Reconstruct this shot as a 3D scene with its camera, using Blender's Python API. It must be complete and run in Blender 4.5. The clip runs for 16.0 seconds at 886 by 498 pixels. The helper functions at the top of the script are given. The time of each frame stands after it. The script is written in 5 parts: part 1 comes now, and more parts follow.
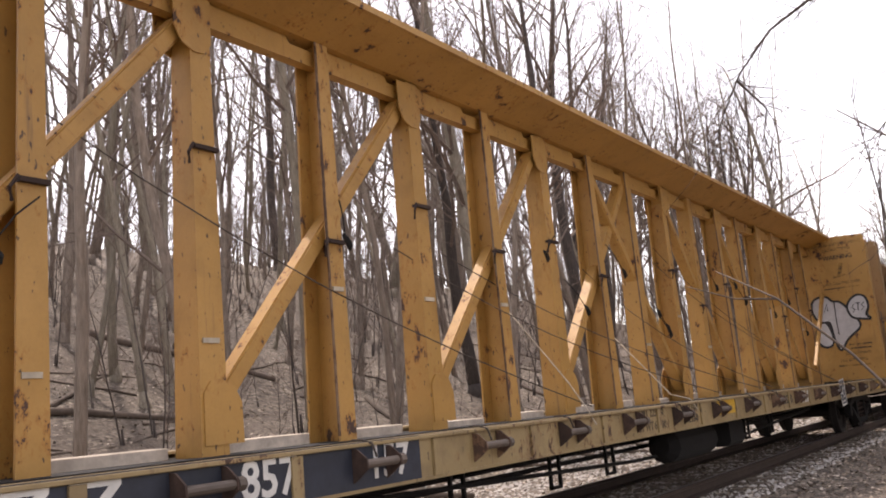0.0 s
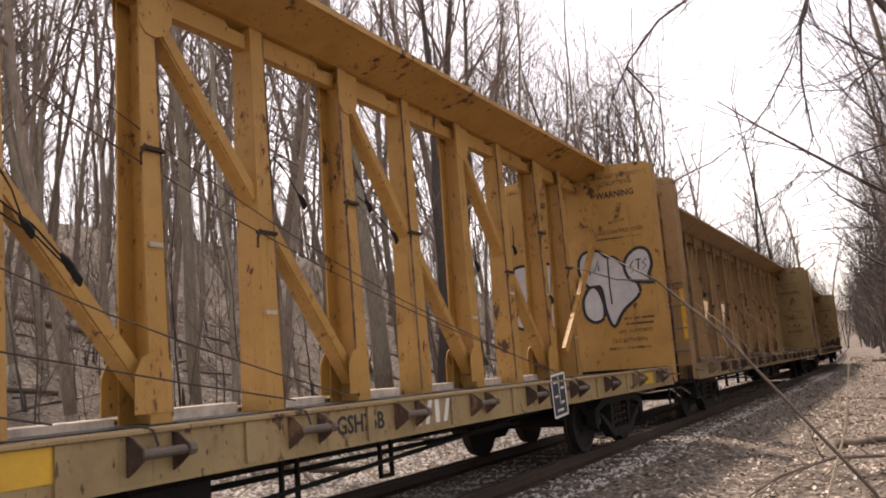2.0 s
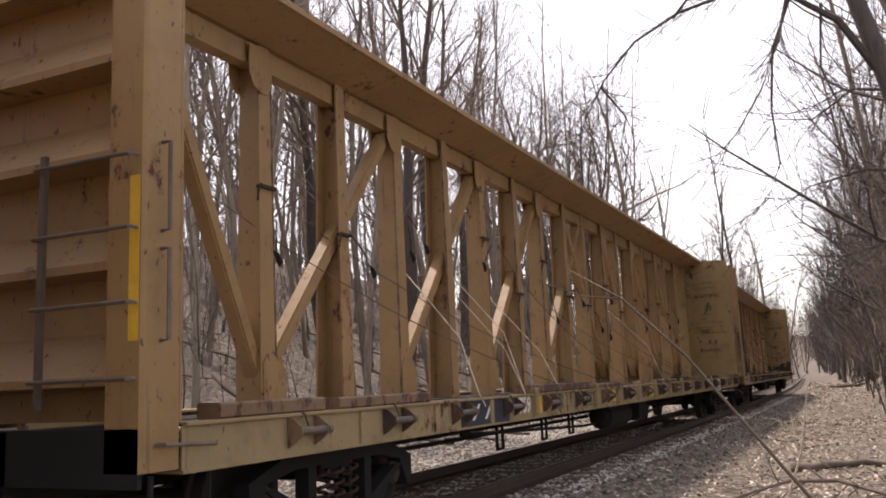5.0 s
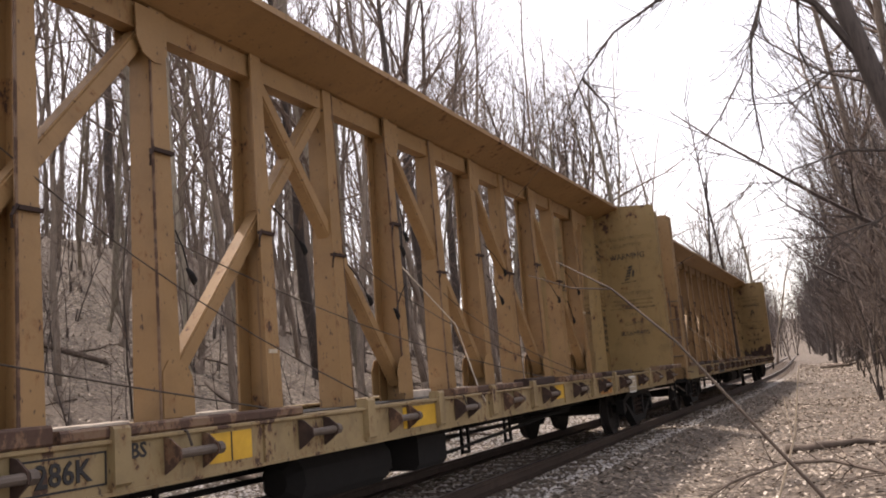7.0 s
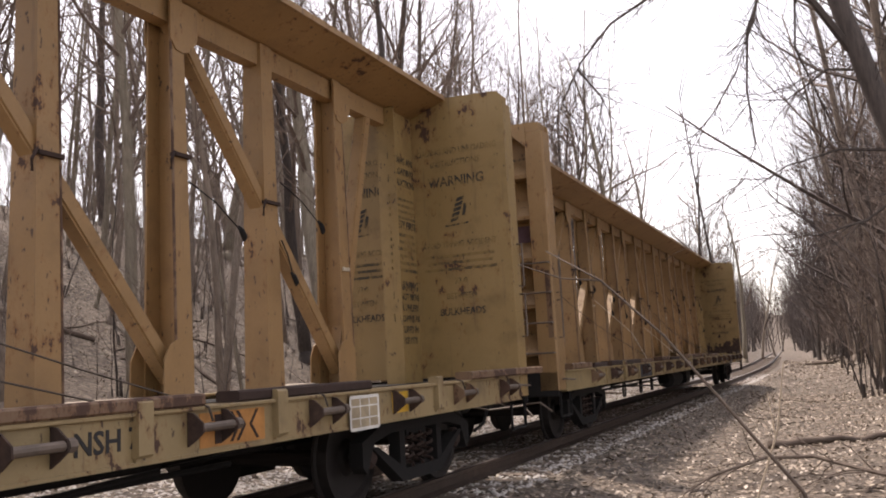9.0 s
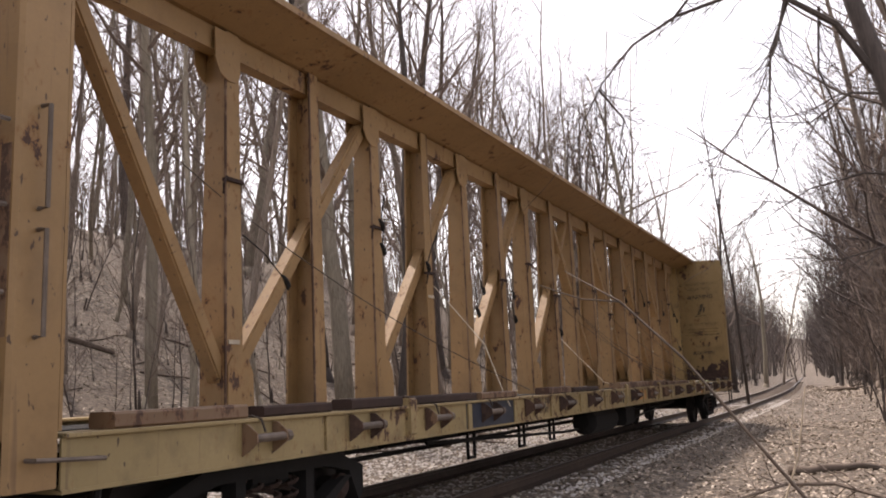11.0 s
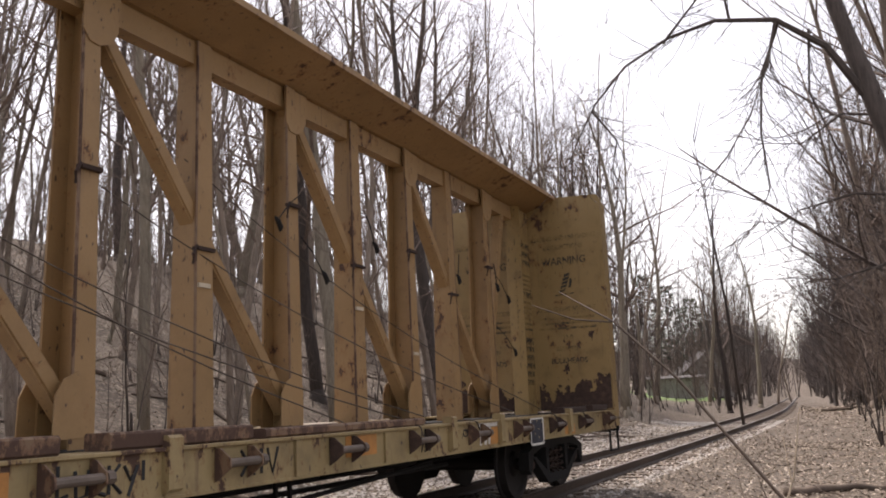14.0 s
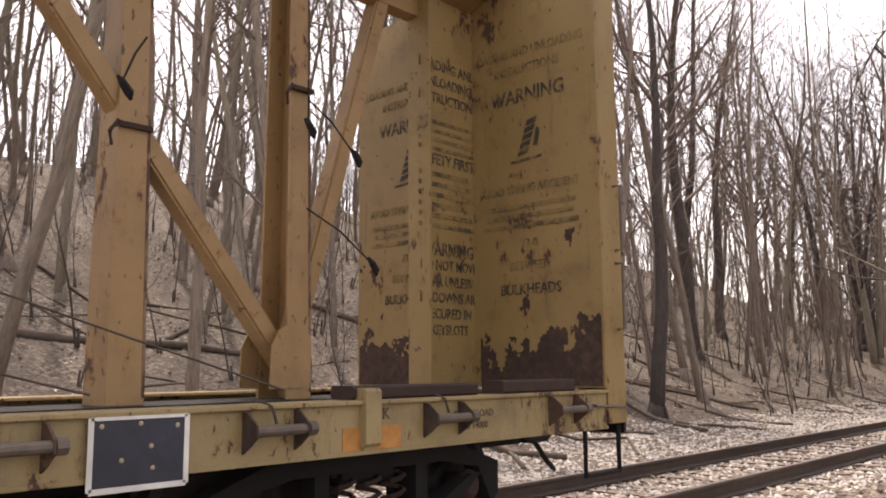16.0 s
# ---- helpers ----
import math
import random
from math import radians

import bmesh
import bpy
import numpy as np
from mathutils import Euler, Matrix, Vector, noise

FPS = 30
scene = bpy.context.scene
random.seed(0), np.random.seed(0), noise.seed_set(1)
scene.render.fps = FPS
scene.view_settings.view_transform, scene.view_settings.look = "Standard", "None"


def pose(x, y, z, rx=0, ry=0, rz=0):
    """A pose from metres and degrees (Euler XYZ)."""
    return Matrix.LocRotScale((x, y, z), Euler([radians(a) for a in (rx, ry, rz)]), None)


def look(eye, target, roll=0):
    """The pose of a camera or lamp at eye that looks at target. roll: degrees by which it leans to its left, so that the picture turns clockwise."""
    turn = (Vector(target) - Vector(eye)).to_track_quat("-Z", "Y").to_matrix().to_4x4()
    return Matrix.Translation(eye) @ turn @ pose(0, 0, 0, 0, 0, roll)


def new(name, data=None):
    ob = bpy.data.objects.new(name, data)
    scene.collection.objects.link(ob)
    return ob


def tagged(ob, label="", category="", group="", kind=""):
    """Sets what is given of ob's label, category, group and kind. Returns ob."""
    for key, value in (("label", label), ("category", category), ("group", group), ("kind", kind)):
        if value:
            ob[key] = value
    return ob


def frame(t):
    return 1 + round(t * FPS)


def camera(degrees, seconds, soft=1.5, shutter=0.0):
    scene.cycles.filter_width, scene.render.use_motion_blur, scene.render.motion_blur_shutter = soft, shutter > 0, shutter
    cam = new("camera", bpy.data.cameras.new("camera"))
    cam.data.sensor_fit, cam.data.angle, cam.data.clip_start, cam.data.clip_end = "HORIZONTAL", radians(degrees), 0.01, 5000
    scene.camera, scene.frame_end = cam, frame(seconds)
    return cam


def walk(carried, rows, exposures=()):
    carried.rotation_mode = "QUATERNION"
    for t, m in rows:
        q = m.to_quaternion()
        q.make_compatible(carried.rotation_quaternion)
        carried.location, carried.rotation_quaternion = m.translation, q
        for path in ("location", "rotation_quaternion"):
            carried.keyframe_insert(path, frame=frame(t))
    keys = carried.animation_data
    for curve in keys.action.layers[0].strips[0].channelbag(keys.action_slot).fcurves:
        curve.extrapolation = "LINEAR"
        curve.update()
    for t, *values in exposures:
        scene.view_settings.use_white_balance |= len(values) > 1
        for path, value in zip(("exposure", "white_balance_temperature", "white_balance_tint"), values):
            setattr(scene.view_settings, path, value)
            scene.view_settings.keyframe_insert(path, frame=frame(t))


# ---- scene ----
# camera: hand-held beside a single track, turning only
cam = camera(54.3, 16.0, soft=1.85)
# seconds, yaw, pitch, roll
CAMERA_ROWS = [
    (0.0, 35.72, 10.4, 4.7),
    (0.5, 31.88, 9.09, 5.01),
    (1.0, 29.37, 8.42, 4.35),
    (1.5, 28.56, 8.25, 4.31),
    (2.0, 28.34, 8.21, 4.32),
    (2.5, 27.82, 7.73, 4.18),
    (3.0, 26.84, 7.21, 3.62),
    (3.5, 25.61, 7.72, 2.76),
    (4.0, 25.94, 8.31, 2.57),
    (4.2, 25.90, 8.42, 2.25),
    (6.3, 26.18, 8.96, 2.48),
    (6.5, 26.03, 8.73, 3.16),
    (7.0, 25.51, 8.56, 4.60),
    (7.5, 25.40, 8.32, 4.41),
    (8.0, 25.43, 8.14, 4.16),
    (8.5, 24.91, 7.71, 3.68),
    (9.0, 24.64, 7.63, 3.07),
    (9.5, 24.95, 7.81, 3.18),
    (10.0, 25.66, 8.11, 3.85),
    (10.2, 25.56, 8.10, 2.60),
    (12.3, 26.06, 9.58, 1.57),
    (12.5, 25.90, 9.57, 1.06),
    (13.0, 25.44, 9.64, 1.63),
    (13.5, 25.39, 10.07, 1.68),
    (14.0, 25.39, 10.27, 2.22),
    (14.5, 25.22, 10.35, 1.98),
    (15.0, 26.59, 10.21, 2.28),
    (15.5, 32.87, 9.36, 2.27),
    (15.7, 36.23, 9.18, 2.37),
    (16.0, 42.11, 7.88, 0.48),
]
walk(cam, [(t, pose(0, 0, 1.6, 90 + p, r, y)) for t, y, p, r in CAMERA_ROWS],
     [(0.0, 1.47, 7150, 20), (2.0, 1.2, 7500, 21), (4.0, 1.18, 7100, 19), (10.0, 1.23, 7200, 20), (13.0, 1.05, 7100, 19), (15.0, 0.95, 7000, 18), (15.5, 1.09, 7100, 18), (16.0, 1.46, 7500, 20)])

# how far the train has rolled, in metres, at each second
ROLL = [(0.0, 0.00), (0.5, 2.13), (1.0, 4.18), (1.5, 6.20), (2.0, 8.26), (2.5, 10.29), (3.0, 12.33), (3.5, 14.39), (4.0, 16.38), (4.2, 17.16), (6.3, 26.01), (6.5, 26.85), (7.0, 28.95), (7.5, 31.04), (8.0, 33.16), (8.5, 35.23), (9.0, 37.33), (9.5, 39.44), (10.0, 41.47), (10.2, 42.32), (12.3, 51.26), (12.5, 52.08), (13.0, 54.08), (13.5, 56.08), (14.0, 58.09), (14.5, 60.04), (15.0, 61.99), (15.5, 63.91), (15.7, 64.69), (16.0, 65.85)]

# ---------------------------------------------------------------- light
world = bpy.data.worlds.new("sky")
scene.world = world
world.use_nodes = True
wn = world.node_tree
sky = wn.nodes.new("ShaderNodeTexSky")
sky.sky_type = "NISHITA"
sky.sun_disc = False
SUN_EL, SUN_AZ = 65.0, -62.0   # degrees; azimuth from +y towards +x
sky.sun_elevation = radians(SUN_EL)
sky.sun_rotation = radians(SUN_AZ)
sky.air_density, sky.dust_density, sky.ozone_density = 1.0, 1.2, 0.3
haze = wn.nodes.new("ShaderNodeHueSaturation")      # thin high cloud takes most of the blue out
haze.inputs["Saturation"].default_value = 0.35
wn.links.new(sky.outputs[0], haze.inputs["Color"])
wn.links.new(haze.outputs[0], wn.nodes["Background"].inputs[0])
wn.nodes["Background"].inputs[1].default_value = 0.15
sun = new("sun", bpy.data.lights.new("sun", "SUN"))
sun.data.energy, sun.data.angle, sun.data.color = 2.4, radians(3), (1.0, 0.96, 0.90)
sun.matrix_world = look((math.sin(radians(SUN_AZ)) * 50, math.cos(radians(SUN_AZ)) * 50, 50 * math.tan(radians(SUN_EL))), (0, 0, 0))

# ---------------------------------------------------------------- materials


def nodes_of(name, rough=0.7, metal=0.0):
    m = bpy.data.materials.new(name)
    m.use_nodes = True
    nt = m.node_tree
    b = nt.nodes["Principled BSDF"]
    b.inputs["Roughness"].default_value, b.inputs["Metallic"].default_value = rough, metal
    return m, nt, b


def coords(nt, scale=(1, 1, 1), kind="Object"):
    tc = nt.nodes.new("ShaderNodeTexCoord")
    mp = nt.nodes.new("ShaderNodeMapping")
    mp.inputs["Scale"].default_value = scale
    nt.links.new(tc.outputs[kind], mp.inputs["Vector"])
    return mp.outputs[0]


def noise_of(nt, vec, scale, detail=6, rough=0.6):
    n = nt.nodes.new("ShaderNodeTexNoise")
    n.inputs["Scale"].default_value, n.inputs["Detail"].default_value, n.inputs["Roughness"].default_value = scale, detail, rough
    nt.links.new(vec, n.inputs["Vector"])
    return n.outputs["Fac"]


def ramp(nt, fac, *stops):
    r = nt.nodes.new("ShaderNodeValToRGB")
    while len(r.color_ramp.elements) < len(stops):
        r.color_ramp.elements.new(0.5)
    for e, (p, c) in zip(r.color_ramp.elements, stops):
        e.position = p
        e.color = (*c, 1) if len(c) == 3 else c
    nt.links.new(fac, r.inputs[0])
    return r.outputs[0]


def mix(nt, fac, a, b, mode="MIX"):
    m = nt.nodes.new("ShaderNodeMix")
    m.data_type, m.blend_type = "RGBA", mode
    for sock, v in ((m.inputs[0], fac), (m.inputs[6], a), (m.inputs[7], b)):
        if isinstance(v, (int, float)):
            sock.default_value = v
        elif isinstance(v, tuple):
            sock.default_value = (*v, 1)
        else:
            nt.links.new(v, sock)
    return m.outputs[2]


def bump(nt, b, height, strength=0.3, dist=0.01):
    n = nt.nodes.new("ShaderNodeBump")
    n.inputs["Strength"].default_value, n.inputs["Distance"].default_value = strength, dist
    nt.links.new(height, n.inputs["Height"])
    nt.links.new(n.outputs[0], b.inputs["Normal"])


def paint_mat(name, base, rust=0.57, rust_col=(0.046, 0.025, 0.017), grime=0.3):
    """Weathered car paint: faded patches, dirt, clustered chips and runs of rust."""
    m, nt, b = nodes_of(name, 0.62)
    v = coords(nt)
    patch = noise_of(nt, v, 0.8, 4)
    smudge = noise_of(nt, v, 3.0, 6, 0.6)
    fine = noise_of(nt, v, 40, 6, 0.7)
    faded = tuple(min(1, c * 1.18 + 0.012) for c in base)
    dirty = tuple(c * f for c, f in zip(base, (0.58, 0.55, 0.6)))
    col = mix(nt, ramp(nt, patch, (0.35, (0, 0, 0)), (0.7, (1, 1, 1))), base, faded)
    col = mix(nt, ramp(nt, smudge, (0.5, (0, 0, 0)), (0.75, (grime * 1.6,) * 3)), col, dirty)
    col = mix(nt, ramp(nt, fine, (0.3, (0.16,) * 3), (0.6, (0, 0, 0))), col, dirty)
    # chips come in clusters
    cluster = noise_of(nt, v, 1.1, 3)
    chip = noise_of(nt, coords(nt, (1.0, 1.0, 0.6)), 7.5, 8, 0.72)
    both = nt.nodes.new("ShaderNodeMath")
    both.operation = "MULTIPLY_ADD"
    both.inputs[1].default_value = 0.5
    nt.links.new(cluster, both.inputs[0])
    nt.links.new(chip, both.inputs[2])
    edge = rust + 0.265
    mask = ramp(nt, both.outputs[0], (edge, (0, 0, 0)), (edge + 0.012, (1, 1, 1)))
    halo = ramp(nt, both.outputs[0], (edge - 0.07, (0, 0, 0)), (edge, (0.5, 0.5, 0.5)))
    col = mix(nt, halo, col, (base[0] * 0.75, base[1] * 0.5, base[2] * 0.4))
    col = mix(nt, mask, col, mix(nt, fine, rust_col, tuple(c * 2.0 for c in rust_col)))
    run = noise_of(nt, coords(nt, (6, 6, 0.3)), 2.6, 5, 0.6)
    col = mix(nt, ramp(nt, run, (0.62, (0, 0, 0)), (0.74, (0.55, 0.55, 0.55))), col, tuple(c * 1.9 for c in rust_col))
    # thin dark scratches and specks
    speck = noise_of(nt, coords(nt, (1, 1, 0.45)), 24, 3, 0.55)
    col = mix(nt, ramp(nt, speck, (0.665, (0, 0, 0)), (0.69, (0.85, 0.85, 0.85))), col, rust_col)
    nt.links.new(col, b.inputs["Base Color"])
    nt.links.new(ramp(nt, both.outputs[0], (edge - 0.05, (0.58,) * 3), (edge + 0.05, (0.9,) * 3)), b.inputs["Roughness"])
    bump(nt, b, mix(nt, mask, smudge, (0.2, 0.2, 0.2)), 0.3, 0.006)
    return m


def plain_mat(name, base, rough=0.7, metal=0.0, var=0.35, scale=8.0, bumpiness=0.25):
    m, nt, b = nodes_of(name, rough, metal)
    v = coords(nt)
    n = noise_of(nt, v, scale, 8, 0.65)
    big = noise_of(nt, v, scale * 0.13, 3)
    col = mix(nt, ramp(nt, n, (0.3, (0, 0, 0)), (0.7, (1, 1, 1))), tuple(c * (1 - var) for c in base), tuple(min(1, c * (1 + var)) for c in base))
    col = mix(nt, ramp(nt, big, (0.35, (0, 0, 0)), (0.7, (0.6,) * 3)), col, tuple(c * (1 - var) * 0.8 for c in base))
    nt.links.new(col, b.inputs["Base Color"])
    bump(nt, b, n, bumpiness, 0.01)
    return m


def bark_mat(name, base):
    m, nt, b = nodes_of(name, 0.9)
    v = coords(nt, (1, 1, 0.15))
    n = noise_of(nt, v, 22, 8, 0.7)
    big = noise_of(nt, coords(nt), 1.4, 3)
    oi = nt.nodes.new("ShaderNodeObjectInfo")
    col = mix(nt, ramp(nt, n, (0.3, (0, 0, 0)), (0.72, (1, 1, 1))), tuple(c * 0.5 for c in base), tuple(c * 1.45 for c in base))
    col = mix(nt, ramp(nt, big, (0.45, (0, 0, 0)), (0.7, (0.5,) * 3)), col, tuple(c * 1.25 for c in base))
    col = mix(nt, ramp(nt, oi.outputs["Random"], (0, (0.75, 0.74, 0.74)), (1, (1.0, 0.95, 0.88))), (0, 0, 0), col, "MIX")
    nt.links.new(col, b.inputs["Base Color"])
    bump(nt, b, n, 0.5, 0.02)
    return m


def ground_mat():
    """Last year's leaves on dark soil, with bare stony patches near the track."""
    m, nt, b = nodes_of("leaf_litter_ground", 0.9)
    v = coords(nt)
    vo = nt.nodes.new("ShaderNodeTexVoronoi")
    vo.inputs["Scale"].default_value = 16
    nt.links.new(v, vo.inputs["Vector"])
    sep = nt.nodes.new("ShaderNodeSeparateColor")
    nt.links.new(vo.outputs["Color"], sep.inputs[0])
    leaf = ramp(nt, sep.outputs[0], (0.0, (0.034, 0.026, 0.02)), (0.35, (0.085, 0.067, 0.051)), (0.7, (0.165, 0.132, 0.103)), (1.0, (0.31, 0.26, 0.21)))
    n = noise_of(nt, v, 1.3, 7, 0.65)
    soil = noise_of(nt, v, 26, 8, 0.7)
    col = mix(nt, ramp(nt, n, (0.42, (0, 0, 0)), (0.66, (0.75,) * 3)), leaf, mix(nt, soil, (0.05, 0.038, 0.029), (0.15, 0.117, 0.09)))
    big = noise_of(nt, v, 0.16, 3)
    col = mix(nt, ramp(nt, big, (0.4, (0, 0, 0)), (0.65, (0.6,) * 3)), col, (0.085, 0.062, 0.046))
    nt.links.new(col, b.inputs["Base Color"])
    bump(nt, b, mix(nt, 0.5, vo.outputs["Distance"], soil), 0.8, 0.05)
    return m


def leaf_mat():
    m, nt, b = nodes_of("dry_leaf", 0.75)
    g = nt.nodes.new("ShaderNodeNewGeometry")
    col = ramp(nt, g.outputs["Random Per Island"], (0, (0.07, 0.05, 0.037)), (0.4, (0.17, 0.132, 0.098)), (0.75, (0.31, 0.25, 0.19)), (1, (0.55, 0.48, 0.40)))
    nt.links.new(col, b.inputs["Base Color"])
    return m


PAINT = {
    "yellow": paint_mat("golden_yellow_paint", (0.355, 0.19, 0.043), 0.62),
    "tan": paint_mat("faded_tan_paint", (0.245, 0.143, 0.056), 0.635),
    "buff": paint_mat("worn_buff_paint", (0.245, 0.147, 0.06), 0.63),
    "olive": paint_mat("faded_olive_yellow_paint", (0.235, 0.154, 0.056), 0.615, grime=0.45),
}
SILL = {
    "yellow": paint_mat("dusty_cream_sill_paint", (0.26, 0.185, 0.085), 0.63, grime=0.5),
    "tan": paint_mat("stained_cream_sill_paint", (0.24, 0.175, 0.085), 0.61, grime=0.6),
    "buff": paint_mat("stained_buff_sill_paint", (0.25, 0.185, 0.085), 0.60, grime=0.6),
}
RUSTY = paint_mat("chipped_rust_paint", (0.15, 0.09, 0.05), 0.49)
RUST = plain_mat("dark_rust", (0.036, 0.019, 0.014), 0.9)
# near black: shade below the cars is put into these two colours
UNDER = plain_mat("near_black_underframe", (0.007, 0.006, 0.006), 0.95)
WHEEL = plain_mat("near_black_wheel_steel", (0.014, 0.010, 0.009), 0.75, 0.1)
RAILM = plain_mat("brown_rail_steel", (0.062, 0.042, 0.033), 0.6, 0.3)
RAILTOP = plain_mat("worn_rail_head", (0.28, 0.24, 0.22), 0.35, 0.8)
TIE = plain_mat("weathered_tie_wood", (0.19, 0.15, 0.12), 0.9)
BLACK = plain_mat("black_stencil_paint", (0.018, 0.017, 0.018), 0.7)
FADEBLACK = plain_mat("faded_black_stencil", (0.10, 0.07, 0.04), 0.8)


def stencil_mat(name, ink, paint, gone):
    """Stencilled paint flaking off the faded coat below it."""
    m, nt, b = nodes_of(name, 0.75)
    v = coords(nt)
    chips = noise_of(nt, v, 17, 6, 0.7)
    patches = noise_of(nt, v, 3.2, 3)
    both = mix(nt, 0.45, chips, patches)
    col = mix(nt, ramp(nt, both, (gone - 0.05, (0, 0, 0)), (gone + 0.06, (0.9, 0.9, 0.9))), ink, paint)
    nt.links.new(col, b.inputs["Base Color"])
    return m


WORNINK = stencil_mat("worn_black_stencil", (0.03, 0.026, 0.02), (0.235, 0.154, 0.056), 0.53)
GHOSTINK = stencil_mat("nearly_gone_stencil", (0.05, 0.04, 0.024), (0.235, 0.154, 0.056), 0.47)
GOLDINK = stencil_mat("worn_stencil_on_yellow", (0.07, 0.045, 0.02), (0.355, 0.19, 0.043), 0.51)
NAVY = plain_mat("dark_navy_panel", (0.022, 0.026, 0.04), 0.6)
WHITE = plain_mat("dirty_white_paint", (0.66, 0.64, 0.60), 0.7, var=0.2)
SILVER = plain_mat("graffiti_silver", (0.47, 0.46, 0.47), 0.5, 0.0, var=0.15)
SIGNYEL = plain_mat("yellow_reflector", (0.62, 0.36, 0.03), 0.5, var=0.2)
ORANGE = plain_mat("orange_patch_paint", (0.45, 0.20, 0.05), 0.6)
STEEL = plain_mat("worn_grey_steel", (0.13, 0.10, 0.08), 0.6, 0.2)
WOODPALE = plain_mat("bleached_timber", (0.52, 0.44, 0.36), 0.85)
MIDRUST = plain_mat("flaking_brown_rust", (0.058, 0.033, 0.024), 0.9, var=0.6, scale=14)
CREAM = plain_mat("cream_placard", (0.36, 0.29, 0.19), 0.7)
CABLE = plain_mat("frayed_cable", (0.06, 0.045, 0.035), 0.8)
ROPE = plain_mat("pale_strap", (0.50, 0.43, 0.33), 0.85)
DECKTOP = plain_mat("dusty_deck_top", (0.36, 0.30, 0.24), 0.85)
BARK = [bark_mat("grey_brown_bark", (0.25, 0.20, 0.16)), bark_mat("dark_bark", (0.075, 0.06, 0.053)), bark_mat("olive_grey_bark", (0.27, 0.23, 0.175))]
TWIG = plain_mat("twig_bark", (0.17, 0.128, 0.105), 0.9)
DARKTWIG = plain_mat("dark_twig_bark", (0.075, 0.058, 0.052), 0.9)
DEADWOOD = plain_mat("dead_wood", (0.12, 0.09, 0.07), 0.9)
PALESTICK = plain_mat("pale_dry_stick", (0.42, 0.34, 0.25), 0.85)
GROUND = ground_mat()
LEAF = leaf_mat()
GRAVEL = plain_mat("pale_gravel", (0.56, 0.52, 0.48), 0.85, scale=30)
PURPLE = plain_mat("faded_purple_paint", (0.12, 0.075, 0.11), 0.7)
GRASS = plain_mat("fresh_grass", (0.13, 0.20, 0.06), 0.9, scale=3)
NEEDLE = plain_mat("pine_needles", (0.03, 0.05, 0.025), 0.9)
SIDING = plain_mat("grey_siding", (0.30, 0.28, 0.26), 0.8)
ROOFM = plain_mat("grey_shingle", (0.16, 0.15, 0.15), 0.9)
GLASS = plain_mat("dark_window", (0.03, 0.035, 0.04), 0.15, var=0.1)

# ---------------------------------------------------------------- mesh helpers


